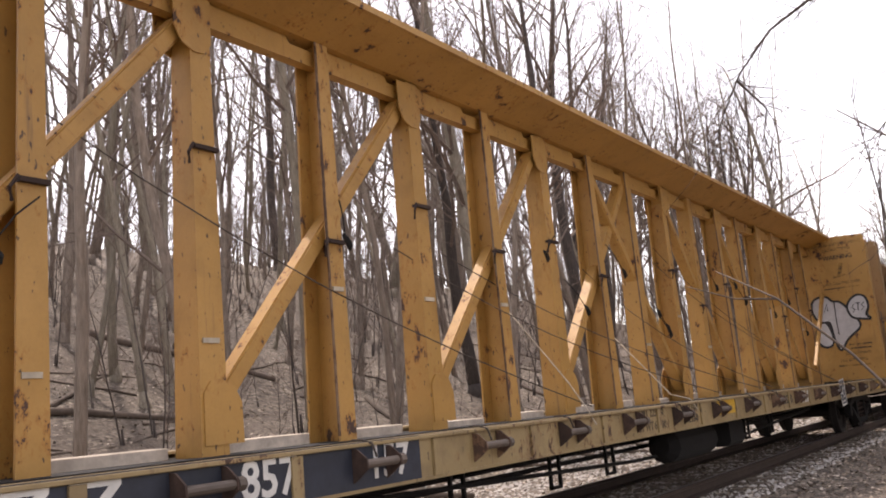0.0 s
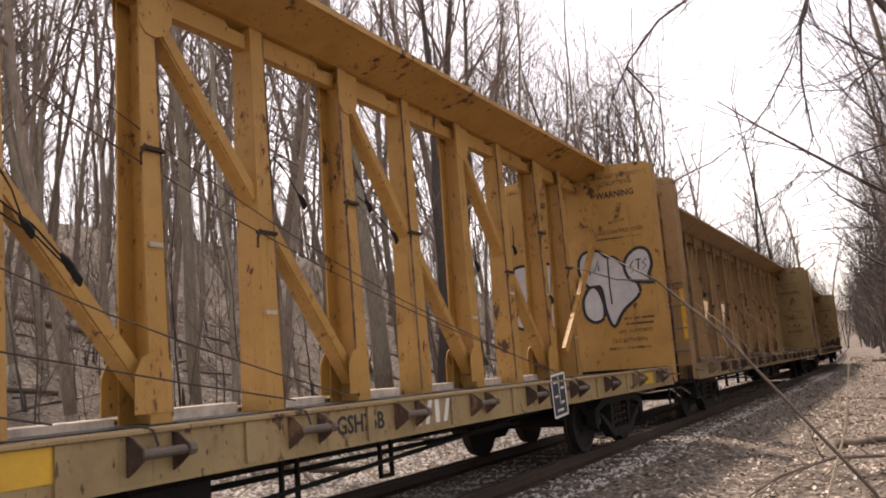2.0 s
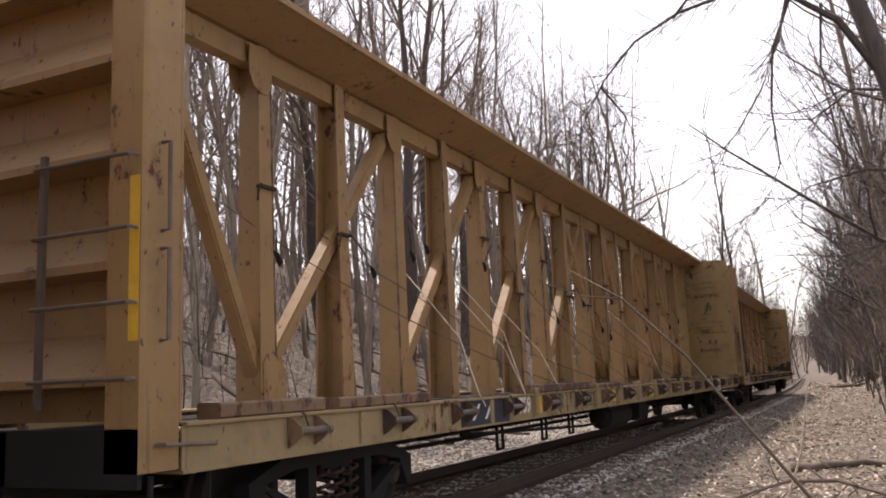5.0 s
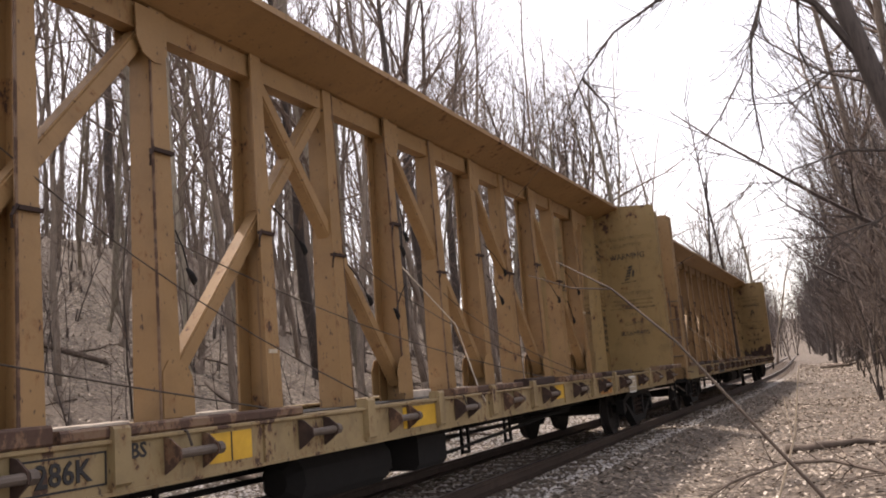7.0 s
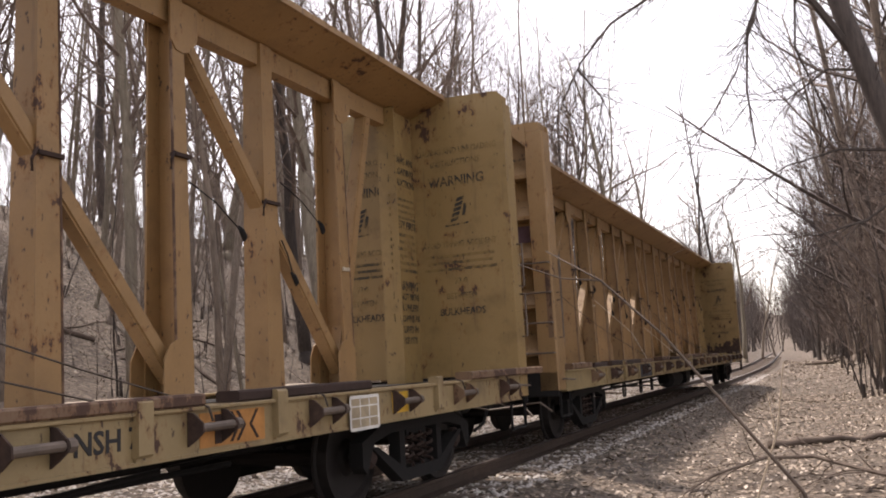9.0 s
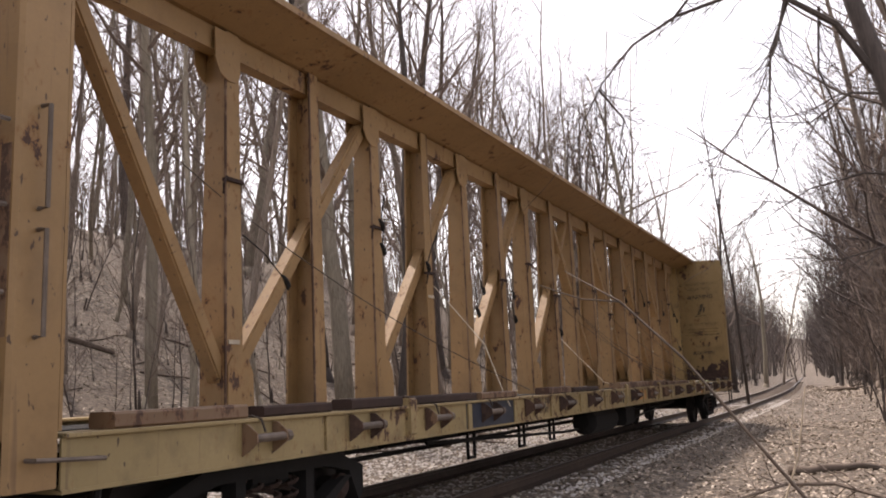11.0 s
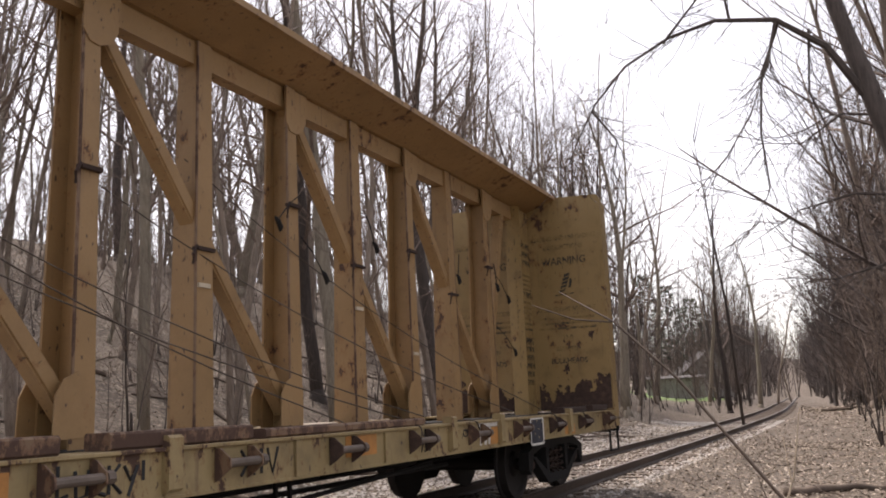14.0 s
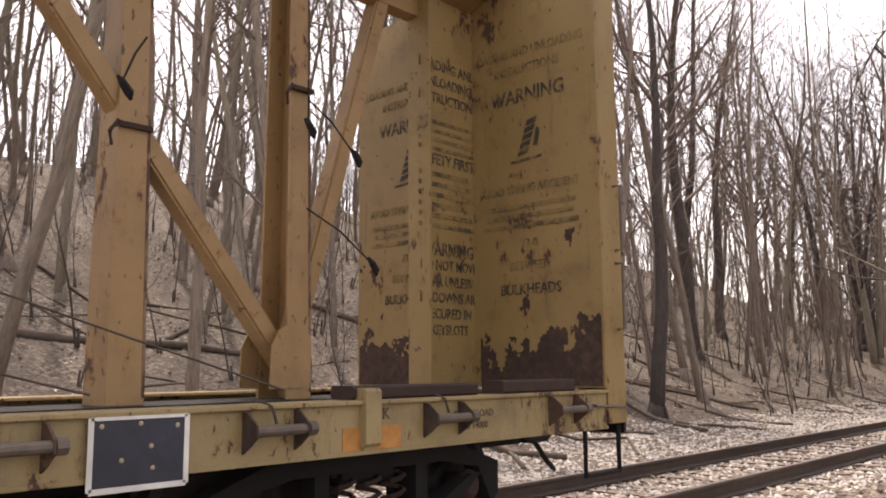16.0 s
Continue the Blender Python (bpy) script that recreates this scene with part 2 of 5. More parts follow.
class Shape:
    """Collects vertices and faces of one mesh."""

    def __init__(self):
        self.v, self.f = [], []

    def add(self, verts, faces):
        n = len(self.v)
        self.v += [tuple(p) for p in verts]
        self.f += [tuple(i + n for i in q) for q in faces]
        return self

    def box(self, x0, x1, y0, y1, z0, z1, c=0.0):
        if c <= 0:
            vs = [(x, y, z) for x in (x0, x1) for y in (y0, y1) for z in (z0, z1)]
            return self.add(vs, [(0, 1, 3, 2), (4, 6, 7, 5), (0, 4, 5, 1), (2, 3, 7, 6), (0, 2, 6, 4), (1, 5, 7, 3)])
        prof = [(x0 + c, z0), (x1 - c, z0), (x1, z0 + c), (x1, z1 - c), (x1 - c, z1), (x0 + c, z1), (x0, z1 - c), (x0, z0 + c)]
        return self.along_y(prof, y0, y1)

    def along_y(self, prof, y0, y1):
        n = len(prof)
        vs = [(x, y0, z) for x, z in prof] + [(x, y1, z) for x, z in prof]
        fs = [(i, (i + 1) % n, (i + 1) % n + n, i + n) for i in range(n)]
        return self.add(vs, fs + [tuple(range(n))[::-1], tuple(range(n, 2 * n))])

    def along_x(self, prof, x0, x1):
        n = len(prof)
        vs = [(x0, y, z) for y, z in prof] + [(x1, y, z) for y, z in prof]
        fs = [(i, i + n, (i + 1) % n + n, (i + 1) % n) for i in range(n)]
        return self.add(vs, fs + [tuple(range(n)), tuple(range(n, 2 * n))[::-1]])

    def taper_z(self, bottom, top, z0, z1):
        n = len(bottom)
        vs = [(x, y, z0) for x, y in bottom] + [(x, y, z1) for x, y in top]
        fs = [(i, (i + 1) % n, (i + 1) % n + n, i + n) for i in range(n)]
        return self.add(vs, fs + [tuple(range(n))[::-1], tuple(range(n, 2 * n))])

    def tube(self, pts, rad, n=6):
        pts = [Vector(p) for p in pts]
        rads = rad if isinstance(rad, (list, tuple)) else [rad] * len(pts)
        vs, fs = [], []
        for i, p in enumerate(pts):
            d = (pts[min(i + 1, len(pts) - 1)] - pts[max(i - 1, 0)]).normalized()
            a = d.cross(Vector((0.13, 0.31, 0.94)) if abs(d.z) < 0.9 else Vector((1, 0.2, 0))).normalized()
            b = d.cross(a)
            for k in range(n):
                w = 2 * math.pi * k / n
                vs.append(p + (a * math.cos(w) + b * math.sin(w)) * rads[i])
        for i in range(len(pts) - 1):
            for k in range(n):
                fs.append((i * n + k, i * n + (k + 1) % n, (i + 1) * n + (k + 1) % n, (i + 1) * n + k))
        if n > 3:
            fs += [tuple(range(n))[::-1], tuple(range((len(pts) - 1) * n, len(pts) * n))]
        return self.add(vs, fs)

    def disc_x(self, cx, cy, cz, prof, n=28):
        """A turned form about the x axis: prof is (x, radius)."""
        vs, fs = [], []
        for x, r in prof:
            vs += [(cx + x, cy + r * math.cos(2 * math.pi * k / n), cz + r * math.sin(2 * math.pi * k / n)) for k in range(n)]
        for i in range(len(prof) - 1):
            fs += [(i * n + k, (i + 1) * n + k, (i + 1) * n + (k + 1) % n, i * n + (k + 1) % n) for k in range(n)]
        return self.add(vs, fs + [tuple(range(n)), tuple(range((len(prof) - 1) * n, len(prof) * n))[::-1]])

    def mesh(self, name, mat, smooth=False):
        me = bpy.data.meshes.new(name)
        me.from_pydata(self.v, [], self.f)
        if mat:
            me.materials.append(mat)
        if smooth:
            me.shade_smooth()
        me.update()
        return me


def part(name, shape, mat, parent, label="", at=None, smooth=False):
    me = shape.mesh(name, mat, smooth) if isinstance(shape, Shape) else shape
    ob = new(name, me)
    ob.parent = parent
    if at is not None:
        ob.matrix_basis = at
    if label:
        tagged(ob, label)
    return ob


def thing(name, label, category, group="", kind="", at=None):
    ob = new(name)
    ob.empty_display_size = 0.2
    if at is not None:
        ob.matrix_basis = at
    return tagged(ob, label, category, group, kind)


def text_mesh(words, size, extrude=0.0015):
    c = bpy.data.curves.new("lettering", "FONT")
    c.body, c.size, c.extrude, c.resolution_u, c.offset = words, size, extrude, 2, size * 0.02
    c.align_x, c.align_y = "CENTER", "CENTER"
    tmp = bpy.data.objects.new("lettering", c)
    me = bpy.data.meshes.new_from_object(tmp)
    bpy.data.objects.remove(tmp)
    return me


def lettering(words, size, mat, parent, at, squeeze=1.0, label=""):
    me = text_mesh(words, size)
    me.materials.clear()
    me.materials.append(mat)
    me.transform(Matrix.Diagonal((squeeze, 1, 1, 1)))
    return part("lettering", me, mat, parent, label, at)


SIDE = Euler((radians(90), 0, radians(90))).to_matrix().to_4x4()    # writing that faces +x
END = Euler((radians(90), 0, 0)).to_matrix().to_4x4()               # writing that faces -y


def on_side(x, y, z):
    return Matrix.Translation((x, y, z)) @ SIDE


def on_end(x, y, z):
    return Matrix.Translation((x, y, z)) @ END


# ---------------------------------------------------------------- ground
RAIL_Z = 0.43
TRACK_X = -4.75


def bend(y):
    """Sideways drift of the track from a straight line."""
    d = max(0.0, min(y, 76.0) - 28)
    return -0.00055 * d * d - 2 * 0.00055 * 48 * max(0.0, y - 76)


def smooth(a, b, x):
    t = min(1, max(0, (x - a) / (b - a)))
    return t * t * (3 - 2 * t)


def height(x, y):
    """Ground height: level bed, foot path beside it, wooded hill behind the track."""
    lx = x - TRACK_X - bend(y)
    z = 0.24 - 0.2 * smooth(1.6, 3.2, lx)
    z += 0.9 * smooth(4.5, 14, lx) + 6 * smooth(25, 120, lx)
    z += 1.3 * smooth(28, 60, y) * smooth(4.6, 9, lx)
    fade = 1 - 0.82 * smooth(45, 105, y)
    hill = 0.25 * smooth(2.2, 6, -lx) + 9.6 * smooth(3.5, 33, -lx) ** 0.8 * fade + 6 * smooth(40, 200, -lx)
    z += hill
    far = math.hypot(x, y)
    z += 22 * smooth(240, 620, y)
    z += 2.2 * smooth(70, 170, y) * smooth(2, 20, abs(lx) + 2)
    if abs(lx) > 1.9:
        w = smooth(1.9, 4, abs(lx)) * (1 - smooth(150, 300, far))
        z += w * (0.10 * noise.noise((x * 0.7, y * 0.7, 0)) + 0.35 * smooth(4, 12, -lx) * noise.noise((x * 0.18, y * 0.18, 3)))
    return z


def axis(*spans):
    out = []
    for a, b, step in spans:
        n = max(1, round((b - a) / step))
        out += [a + (b - a) * i / n for i in range(n)]
    return out + [spans[-1][1]]


def build_ground():
    xs = axis((-900, -120, 60), (-120, -40, 8), (-40, -12, 1.0), (-12, 6, 0.25), (6, 30, 1.5), (30, 120, 10), (120, 900, 60))
    ys = axis((-600, -60, 60), (-60, -6, 4), (-6, 40, 0.35), (40, 110, 1.5), (110, 240, 8), (240, 2400, 120))
    s = Shape()
    s.v = [(x, y, height(x, y)) for y in ys for x in xs]
    n = len(xs)
    s.f = [(j * n + i, j * n + i + 1, (j + 1) * n + i + 1, (j + 1) * n + i) for j in range(len(ys) - 1) for i in range(n - 1)]
    ob = new("ground", s.mesh("ground", GROUND, True))
    tagged(ob, "leaf-littered woodland floor rising to a hillside", "ground", kind="structure")


build_ground()


def build_track():
    track = thing("railway_track", "rusty single railway track half buried in leaves", "railway track", kind="structure")
    ys = axis((-30, 24, 6), (24, 90, 2), (90, 240, 15))
    prof = [(-0.07, -0.16), (0.07, -0.16), (0.07, -0.145), (0.012, -0.12), (0.012, -0.045), (0.036, -0.032), (0.036, -0.006), (0.03, 0.0), (-0.03, 0.0), (-0.036, -0.006), (-0.036, -0.032), (-0.012, -0.045), (-0.012, -0.12), (-0.07, -0.145)]
    for side in (-0.755, 0.755):
        s = Shape()
        n = len(prof)
        for y in ys:
            s.v += [(TRACK_X + bend(y) + side + px, y, RAIL_Z + pz) for px, pz in prof]
        s.f = [(j * n + i, j * n + (i + 1) % n, (j + 1) * n + (i + 1) % n, (j + 1) * n + i) for j in range(len(ys) - 1) for i in range(n)]
        rail = part("rail", s, RAILM, track)
        head = Shape()
        for y in ys:
            head.v += [(TRACK_X + bend(y) + side + px, y, RAIL_Z + 0.002) for px in (-0.026, 0.026)]
        head.f = [(2 * j, 2 * j + 1, 2 * j + 3, 2 * j + 2) for j in range(len(ys) - 1)]
        part("rail_head", head, RAILTOP, rail, "worn bright running surface")
    tie = Shape().box(-1.28, 1.28, -0.11, 0.11, -0.16, 0.02, 0.015).mesh("tie", TIE)
    rnd = random.Random(4)
    y = -8.0
    while y < 120:
        part("tie", tie, TIE, track, at=pose(TRACK_X + bend(y) + rnd.uniform(-0.04, 0.04), y, 0.245 + rnd.uniform(-0.012, 0.006), 0, 0, rnd.uniform(-2, 2)))
        y += 0.53


build_track()

# ---------------------------------------------------------------- the train
PITCH = 24.54          # coupler to coupler
FRONT = -0.68          # front bulkhead of the first car at 0 s
LENGTH = 23.3          # over both bulkheads
HALF = 1.34
DECK, SILL_Z, TOP = 1.02, 0.74, 4.42


def bulkhead(car, mat, rear, rusty=False):
    """End wall: sheet, top rail, two flanged side posts and outer ribs; y runs outwards from the load."""
    y0, sg = (LENGTH - 0.3, 1) if rear else (0.3, -1)

    def yy(d):
        return y0 + sg * d

    def span(a, b):
        return (min(yy(a), yy(b)), max(yy(a), yy(b)))

    s = Shape()
    a, b = span(0, 0.02)
    prof = [(-HALF, DECK), (HALF, DECK), (HALF, TOP - 0.06), (HALF - 0.07, TOP), (0, TOP + 0.06), (-HALF + 0.07, TOP), (-HALF, TOP - 0.06)]
    s.along_y(prof, a, b)
    wall = part("bulkhead", s, mat, car, "tall end bulkhead sheet of weathered steel")
    for side in (-1, 1):
        x = side * HALF
        f = Shape()
        ring = [(x, yy(0.023)), (x, yy(0.28)), (x - side * 0.02, yy(0.30)), (x - side * 0.26, yy(0.30)), (x - side * 0.27, yy(0.285)), (x - side * 0.27, yy(0.023)), (x - side * 0.25, yy(0.023)), (x - side * 0.25, yy(0.26)), (x - side * 0.02, yy(0.26)), (x - side * 0.02, yy(0.023))]
        ring = ring if sg * side > 0 else ring[::-1]
        f.taper_z(ring, ring, SILL_Z + 0.02, TOP - 0.145)
        part("side_post", f, mat, wall, "flanged corner post")
        g = Shape()
        a, b = span(0.302, 0.318)
        g.along_y([(x - side * 0.24, TOP - 0.05), (x - side * 0.55, TOP - 0.05), (x - side * 0.24, TOP - 0.36)][::side], a, b)
        part("corner_gusset", g, mat, wall)
    a, b = span(0.022, 0.30)
    part("top_rail", Shape().along_y([(-HALF + 0.05, TOP - 0.14), (HALF - 0.05, TOP - 0.14), (HALF - 0.05, TOP - 0.02), (0, TOP + 0.04), (-HALF + 0.05, TOP - 0.02)], a, b), mat, wall)
    for z in (1.22, 1.86, 2.5, 3.08, 3.66):
        r = Shape()
        a, b = span(0.022, 0.24)
        r.along_x([(yy(0.022), z - 0.02), (yy(0.23), z), (yy(0.23), z + 0.05), (yy(0.022), z + 0.30)], -HALF + 0.275, HALF - 0.275)
        part("rib", r, mat, wall, "horizontal stiffening rib")
    return wall


def winch(car, y, mat, drop, strap):
    h = HALF + 0.004
    body = part("winch", Shape().tube([(h + 0.085, y - 0.15, DECK - 0.13), (h + 0.085, y + 0.15, DECK - 0.13)], 0.026, 10), STEEL, car, "tie-down winch with rusty plates on the side sill")
    for d in (-0.155, 0.145):
        w = Shape().along_y([(h, DECK - 0.04), (h + 0.04, DECK - 0.045), (h + 0.11, DECK - 0.10), (h + 0.115, DECK - 0.155), (h + 0.05, DECK - 0.205), (h, DECK - 0.235)], y + d, y + d + 0.012)
        part("winch_plate", w, MIDRUST if mat is RUST else RUSTY, body, "triangular rusty bracket plate")
    part("ratchet", Shape().tube([(h + 0.085, y + 0.16, DECK - 0.13), (h + 0.085, y + 0.205, DECK - 0.13)], 0.036, 8), STEEL, body)
    if drop:
        c = Shape()
        c.tube([(HALF + 0.06, y, DECK - 0.10), (HALF + 0.045, y - 0.02, DECK - 0.02), (HALF - 0.02, y - 0.03, DECK + 0.002), (HALF - 0.09, y - 0.04, DECK + 0.002)], 0.008, 5)
        part("cable_end", c, strap, body)


def truck(car, y):
    """Freight truck: two wheelsets, side frames with coil springs, bolster."""
    t = new("truck")
    t.parent = car
    t.location = (0, y, 0)
    tagged(t, "near-black cast freight truck")
    half = 0.89
    sets = []
    for d in (-half, half):
        w = new("wheelset")
        w.parent = t
        w.location = (0, d, 0.42)
        sets.append(w)
        for sx in (-0.755, 0.755):
            o = 1 if sx > 0 else -1
            prof = [(-0.07 * o, 0.445), (-0.045 * o, 0.445), (-0.03 * o, 0.42), (0.06 * o, 0.415), (0.06 * o, 0.36), (0.02 * o, 0.33), (0.015 * o, 0.16), (0.05 * o, 0.13), (0.06 * o, 0.05)]
            wheel = Shape().disc_x(sx, 0, 0, prof, 28)
            wheel.disc_x(sx, 0, 0, [(-0.065 * o, 0.1), (-0.075 * o, 0.44)], 28)
            part("wheel", wheel, WHEEL, w, "worn steel wheel")
        part("axle", Shape().tube([(-0.98, 0, 0), (0.98, 0, 0)], 0.075, 10), WHEEL, w)
        for sx in (-0.985, 0.985):
            part("bearing_cap", Shape().disc_x(sx, 0, 0, [(-0.03, 0.1), (0.02, 0.1), (0.05, 0.06)], 14), RUST, w)
    for sx in (-1, 1):
        f = Shape()
        x0, x1 = sorted((sx * 0.93, sx * 1.06))
        f.along_x([(-1.12, 0.36), (-1.12, 0.56), (-0.6, 0.74), (0.6, 0.74), (1.12, 0.56), (1.12, 0.36), (1.05, 0.30), (0.92, 0.54), (0.6, 0.6), (-0.6, 0.6), (-0.92, 0.54), (-1.05, 0.30)], x0, x1)
        f.along_x([(-0.95, 0.5), (-0.85, 0.5), (-0.35, 0.26), (0.35, 0.26), (0.85, 0.5), (0.95, 0.5), (0.4, 0.15), (-0.4, 0.15)], x0, x1)
        f.box(x0 + 0.006, x1 - 0.006, -0.44, -0.34, 0.2, 0.66)
        f.box(x0 + 0.006, x1 - 0.006, 0.34, 0.44, 0.2, 0.66)
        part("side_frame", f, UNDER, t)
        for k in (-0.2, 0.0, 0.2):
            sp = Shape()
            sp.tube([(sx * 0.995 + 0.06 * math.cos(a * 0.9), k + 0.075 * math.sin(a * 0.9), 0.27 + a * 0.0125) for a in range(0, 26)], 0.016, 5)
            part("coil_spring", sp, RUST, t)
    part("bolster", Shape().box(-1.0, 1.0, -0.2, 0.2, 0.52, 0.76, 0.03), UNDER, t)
    return sets


def sign(car, y, z, w, h, mat, edge=None, tilt=0.0):
    s = Shape().box(-0.004, 0.004, -w / 2, w / 2, -h / 2, h / 2)
    ob = part("placard", s, mat, car, "", Matrix.Translation((HALF + 0.022, y, z)) @ Matrix.Rotation(radians(tilt), 4, "X"))
    if edge:
        e = Shape()
        for a in (-1, 1):
            e.box(0.004, 0.007, a * w / 2 - 0.012, a * w / 2 + 0.012, -h / 2, h / 2)
            e.box(0.004, 0.007, -w / 2, w / 2, a * h / 2 - 0.012, a * h / 2 + 0.012)
        part("placard_border", e, edge, ob)
    return ob


def patch(car, y, z, w, h, mat, label="", proud=0.004):
    return part("painted_patch", Shape().box(HALF + 0.0005, HALF + proud, y - w / 2, y + w / 2, z - h / 2, z + h / 2), mat, car, label)


def bars(parent, x, z, widths, y, mat, step=0.055, h=0.026):
    """Small print that cannot be read, as plain bars facing the load."""
    s = Shape()
    for i, w in enumerate(widths):
        s.box(x - w / 2, x + w / 2, y - 0.003, y, z - i * step - h / 2, z - i * step + h / 2)
    part("stencil_bars", s, mat, parent)


def outline(name, pts, y, mat, parent, holes=()):
    """A flat shape with a rounded edge facing -y, from a closed ring of (x, z)."""
    n = len(pts)
    ring = []
    for i in range(n):      # Catmull-Rom through the corners
        p0, p1, p2, p3 = (Vector(pts[(i + k) % n]) for k in (-1, 0, 1, 2))
        for k in range(5):
            u = k / 5
            ring.append(0.5 * ((2 * p1) + (p2 - p0) * u + (2 * p0 - 5 * p1 + 4 * p2 - p3) * u * u + (3 * p1 - p0 - 3 * p2 + p3) * u ** 3))
    bm = bmesh.new()
    vs = [bm.verts.new((p.x, y, p.y)) for p in ring]
    f = bm.faces.new(vs)
    bmesh.ops.triangulate(bm, faces=[f])
    me = bpy.data.meshes.new(name)
    bm.to_mesh(me)
    bm.free()
    me.materials.append(mat)
    part(name, me, mat, parent)
    edge = Shape()
    edge.tube([(p.x, y - 0.001, p.y) for p in ring + ring[:1]], 0.028, 5)
    edge.v = [(a, y - 0.004 + (b - y) * 0.08, c) for a, b, c in edge.v]
    part(name + "_outline", edge, BLACK, parent)


def flat_car(style, label, seed):
    rnd = random.Random(seed)
    mat, sill = PAINT[style], SILL[style]
    end_mat = PAINT["olive"] if style != "yellow" else mat
    raised = style != "yellow"
    last, bay = {"yellow": (20.9, 1.26), "tan": (21.2, 1.235), "buff": (21.1, 1.205)}[style]
    POSTS = [last - bay * (15 - i) for i in range(16)]
    NODES = [POSTS[i] for i in (0, 2, 4, 6, 9, 11, 13, 15)]
    car = thing("flat_car", label, "railway car", "train cars")
    # underframe
    for side in (-1, 1):
        x = side * HALF
        inner = x - side * 0.22
        s = Shape()
        s.box(*sorted((x, x - side * 0.014)), 0.302, LENGTH - 0.302, SILL_Z, DECK - 0.02)
        s.box(*sorted((x + side * 0.03, inner)), 0.302, LENGTH - 0.302, DECK - 0.035, DECK - 0.012, 0.004)
        s.box(*sorted((x + side * 0.012, inner)), 0.302, LENGTH - 0.302, SILL_Z - 0.012, SILL_Z + 0.008)
        part("side_sill", s, sill, car, "long channel side sill with rust streaks")
        for y in POSTS[::1]:
            b = Shape()
            b.box(*sorted((x + side * 0.002, x + side * 0.02)), y - 0.52, y - 0.44, SILL_Z + 0.01, DECK - 0.04)
            if raised and side > 0 and rnd.random() < 0.45:
                b.box(x - 0.05, x + 0.05, y - 0.53, y - 0.42, SILL_Z + 0.03, DECK + 0.05, 0.015)
            part("stake_pocket", b, sill, car)
    d = Shape()
    d.box(-HALF + 0.03, HALF - 0.03, 0.3, LENGTH - 0.3, DECK - 0.10, DECK - 0.07)
    part("deck", d, DECKTOP, car, "dusty flat steel deck")
    # pale timbers between the uprights
    for a, b in zip(POSTS, POSTS[1:]):
        if rnd.random() < (0.85 if not raised else 0.4):
            ya, yb = a + rnd.uniform(0.16, 0.3), b - rnd.uniform(0.14, 0.25)
            part("deck_board", Shape().box(-0.34, -0.10, ya, yb, DECK - 0.068, DECK + rnd.uniform(0.015, 0.05), 0.006), WOODPALE, car, "sun-bleached deck timber", Matrix.Rotation(rnd.uniform(-0.002, 0.002), 4, "Z"))
    if raised:
        y = 0.6
        while y < LENGTH - 1.5:
            w = rnd.uniform(0.7, 2.3)
            if rnd.random() < 0.8:
                b = Shape().box(HALF - 0.16, HALF + 0.02, y, y + w, DECK - 0.010, DECK + rnd.uniform(0.05, 0.085), 0.012)
                part("deck_riser", b, rnd.choice([RUST, RUSTY, RUSTY]), car, "rusty bearing strip along the deck edge", Matrix.Rotation(rnd.uniform(-0.003, 0.003), 4, "Z"))
            y += w + rnd.uniform(0.05, 0.4)
    c = Shape()
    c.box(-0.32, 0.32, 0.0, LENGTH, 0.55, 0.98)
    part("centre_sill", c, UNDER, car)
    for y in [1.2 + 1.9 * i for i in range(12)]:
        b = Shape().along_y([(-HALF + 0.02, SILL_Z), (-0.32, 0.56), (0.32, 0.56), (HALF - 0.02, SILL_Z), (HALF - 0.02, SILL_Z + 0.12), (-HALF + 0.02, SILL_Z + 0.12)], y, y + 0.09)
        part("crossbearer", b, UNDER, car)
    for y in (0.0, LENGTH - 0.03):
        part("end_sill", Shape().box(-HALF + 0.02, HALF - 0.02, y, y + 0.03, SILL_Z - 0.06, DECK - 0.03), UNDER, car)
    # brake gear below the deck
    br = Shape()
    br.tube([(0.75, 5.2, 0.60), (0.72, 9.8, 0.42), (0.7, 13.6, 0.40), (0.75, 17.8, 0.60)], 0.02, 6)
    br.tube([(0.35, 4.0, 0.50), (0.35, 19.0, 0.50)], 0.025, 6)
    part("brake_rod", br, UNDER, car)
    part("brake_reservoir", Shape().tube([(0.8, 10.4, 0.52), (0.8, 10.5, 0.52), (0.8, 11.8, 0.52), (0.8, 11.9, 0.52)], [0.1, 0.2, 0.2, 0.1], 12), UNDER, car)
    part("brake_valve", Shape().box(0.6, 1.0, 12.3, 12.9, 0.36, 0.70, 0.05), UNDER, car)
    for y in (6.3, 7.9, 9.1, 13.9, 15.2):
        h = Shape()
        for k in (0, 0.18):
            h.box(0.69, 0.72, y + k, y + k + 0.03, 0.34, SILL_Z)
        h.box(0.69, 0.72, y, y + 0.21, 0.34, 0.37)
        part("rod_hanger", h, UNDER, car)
    # centre beam
    ch = Shape()
    ch.along_y([(-0.60, TOP - 0.01), (-0.60, TOP + 0.05), (0, TOP + 0.12), (0.60, TOP + 0.05), (0.60, TOP - 0.01), (0.56, TOP - 0.015), (0.12, TOP - 0.17), (-0.12, TOP - 0.17), (-0.56, TOP - 0.015)], 0.32, LENGTH - 0.32)
    beam = part("top_chord", ch, mat, car, "wide roof-shaped top chord")
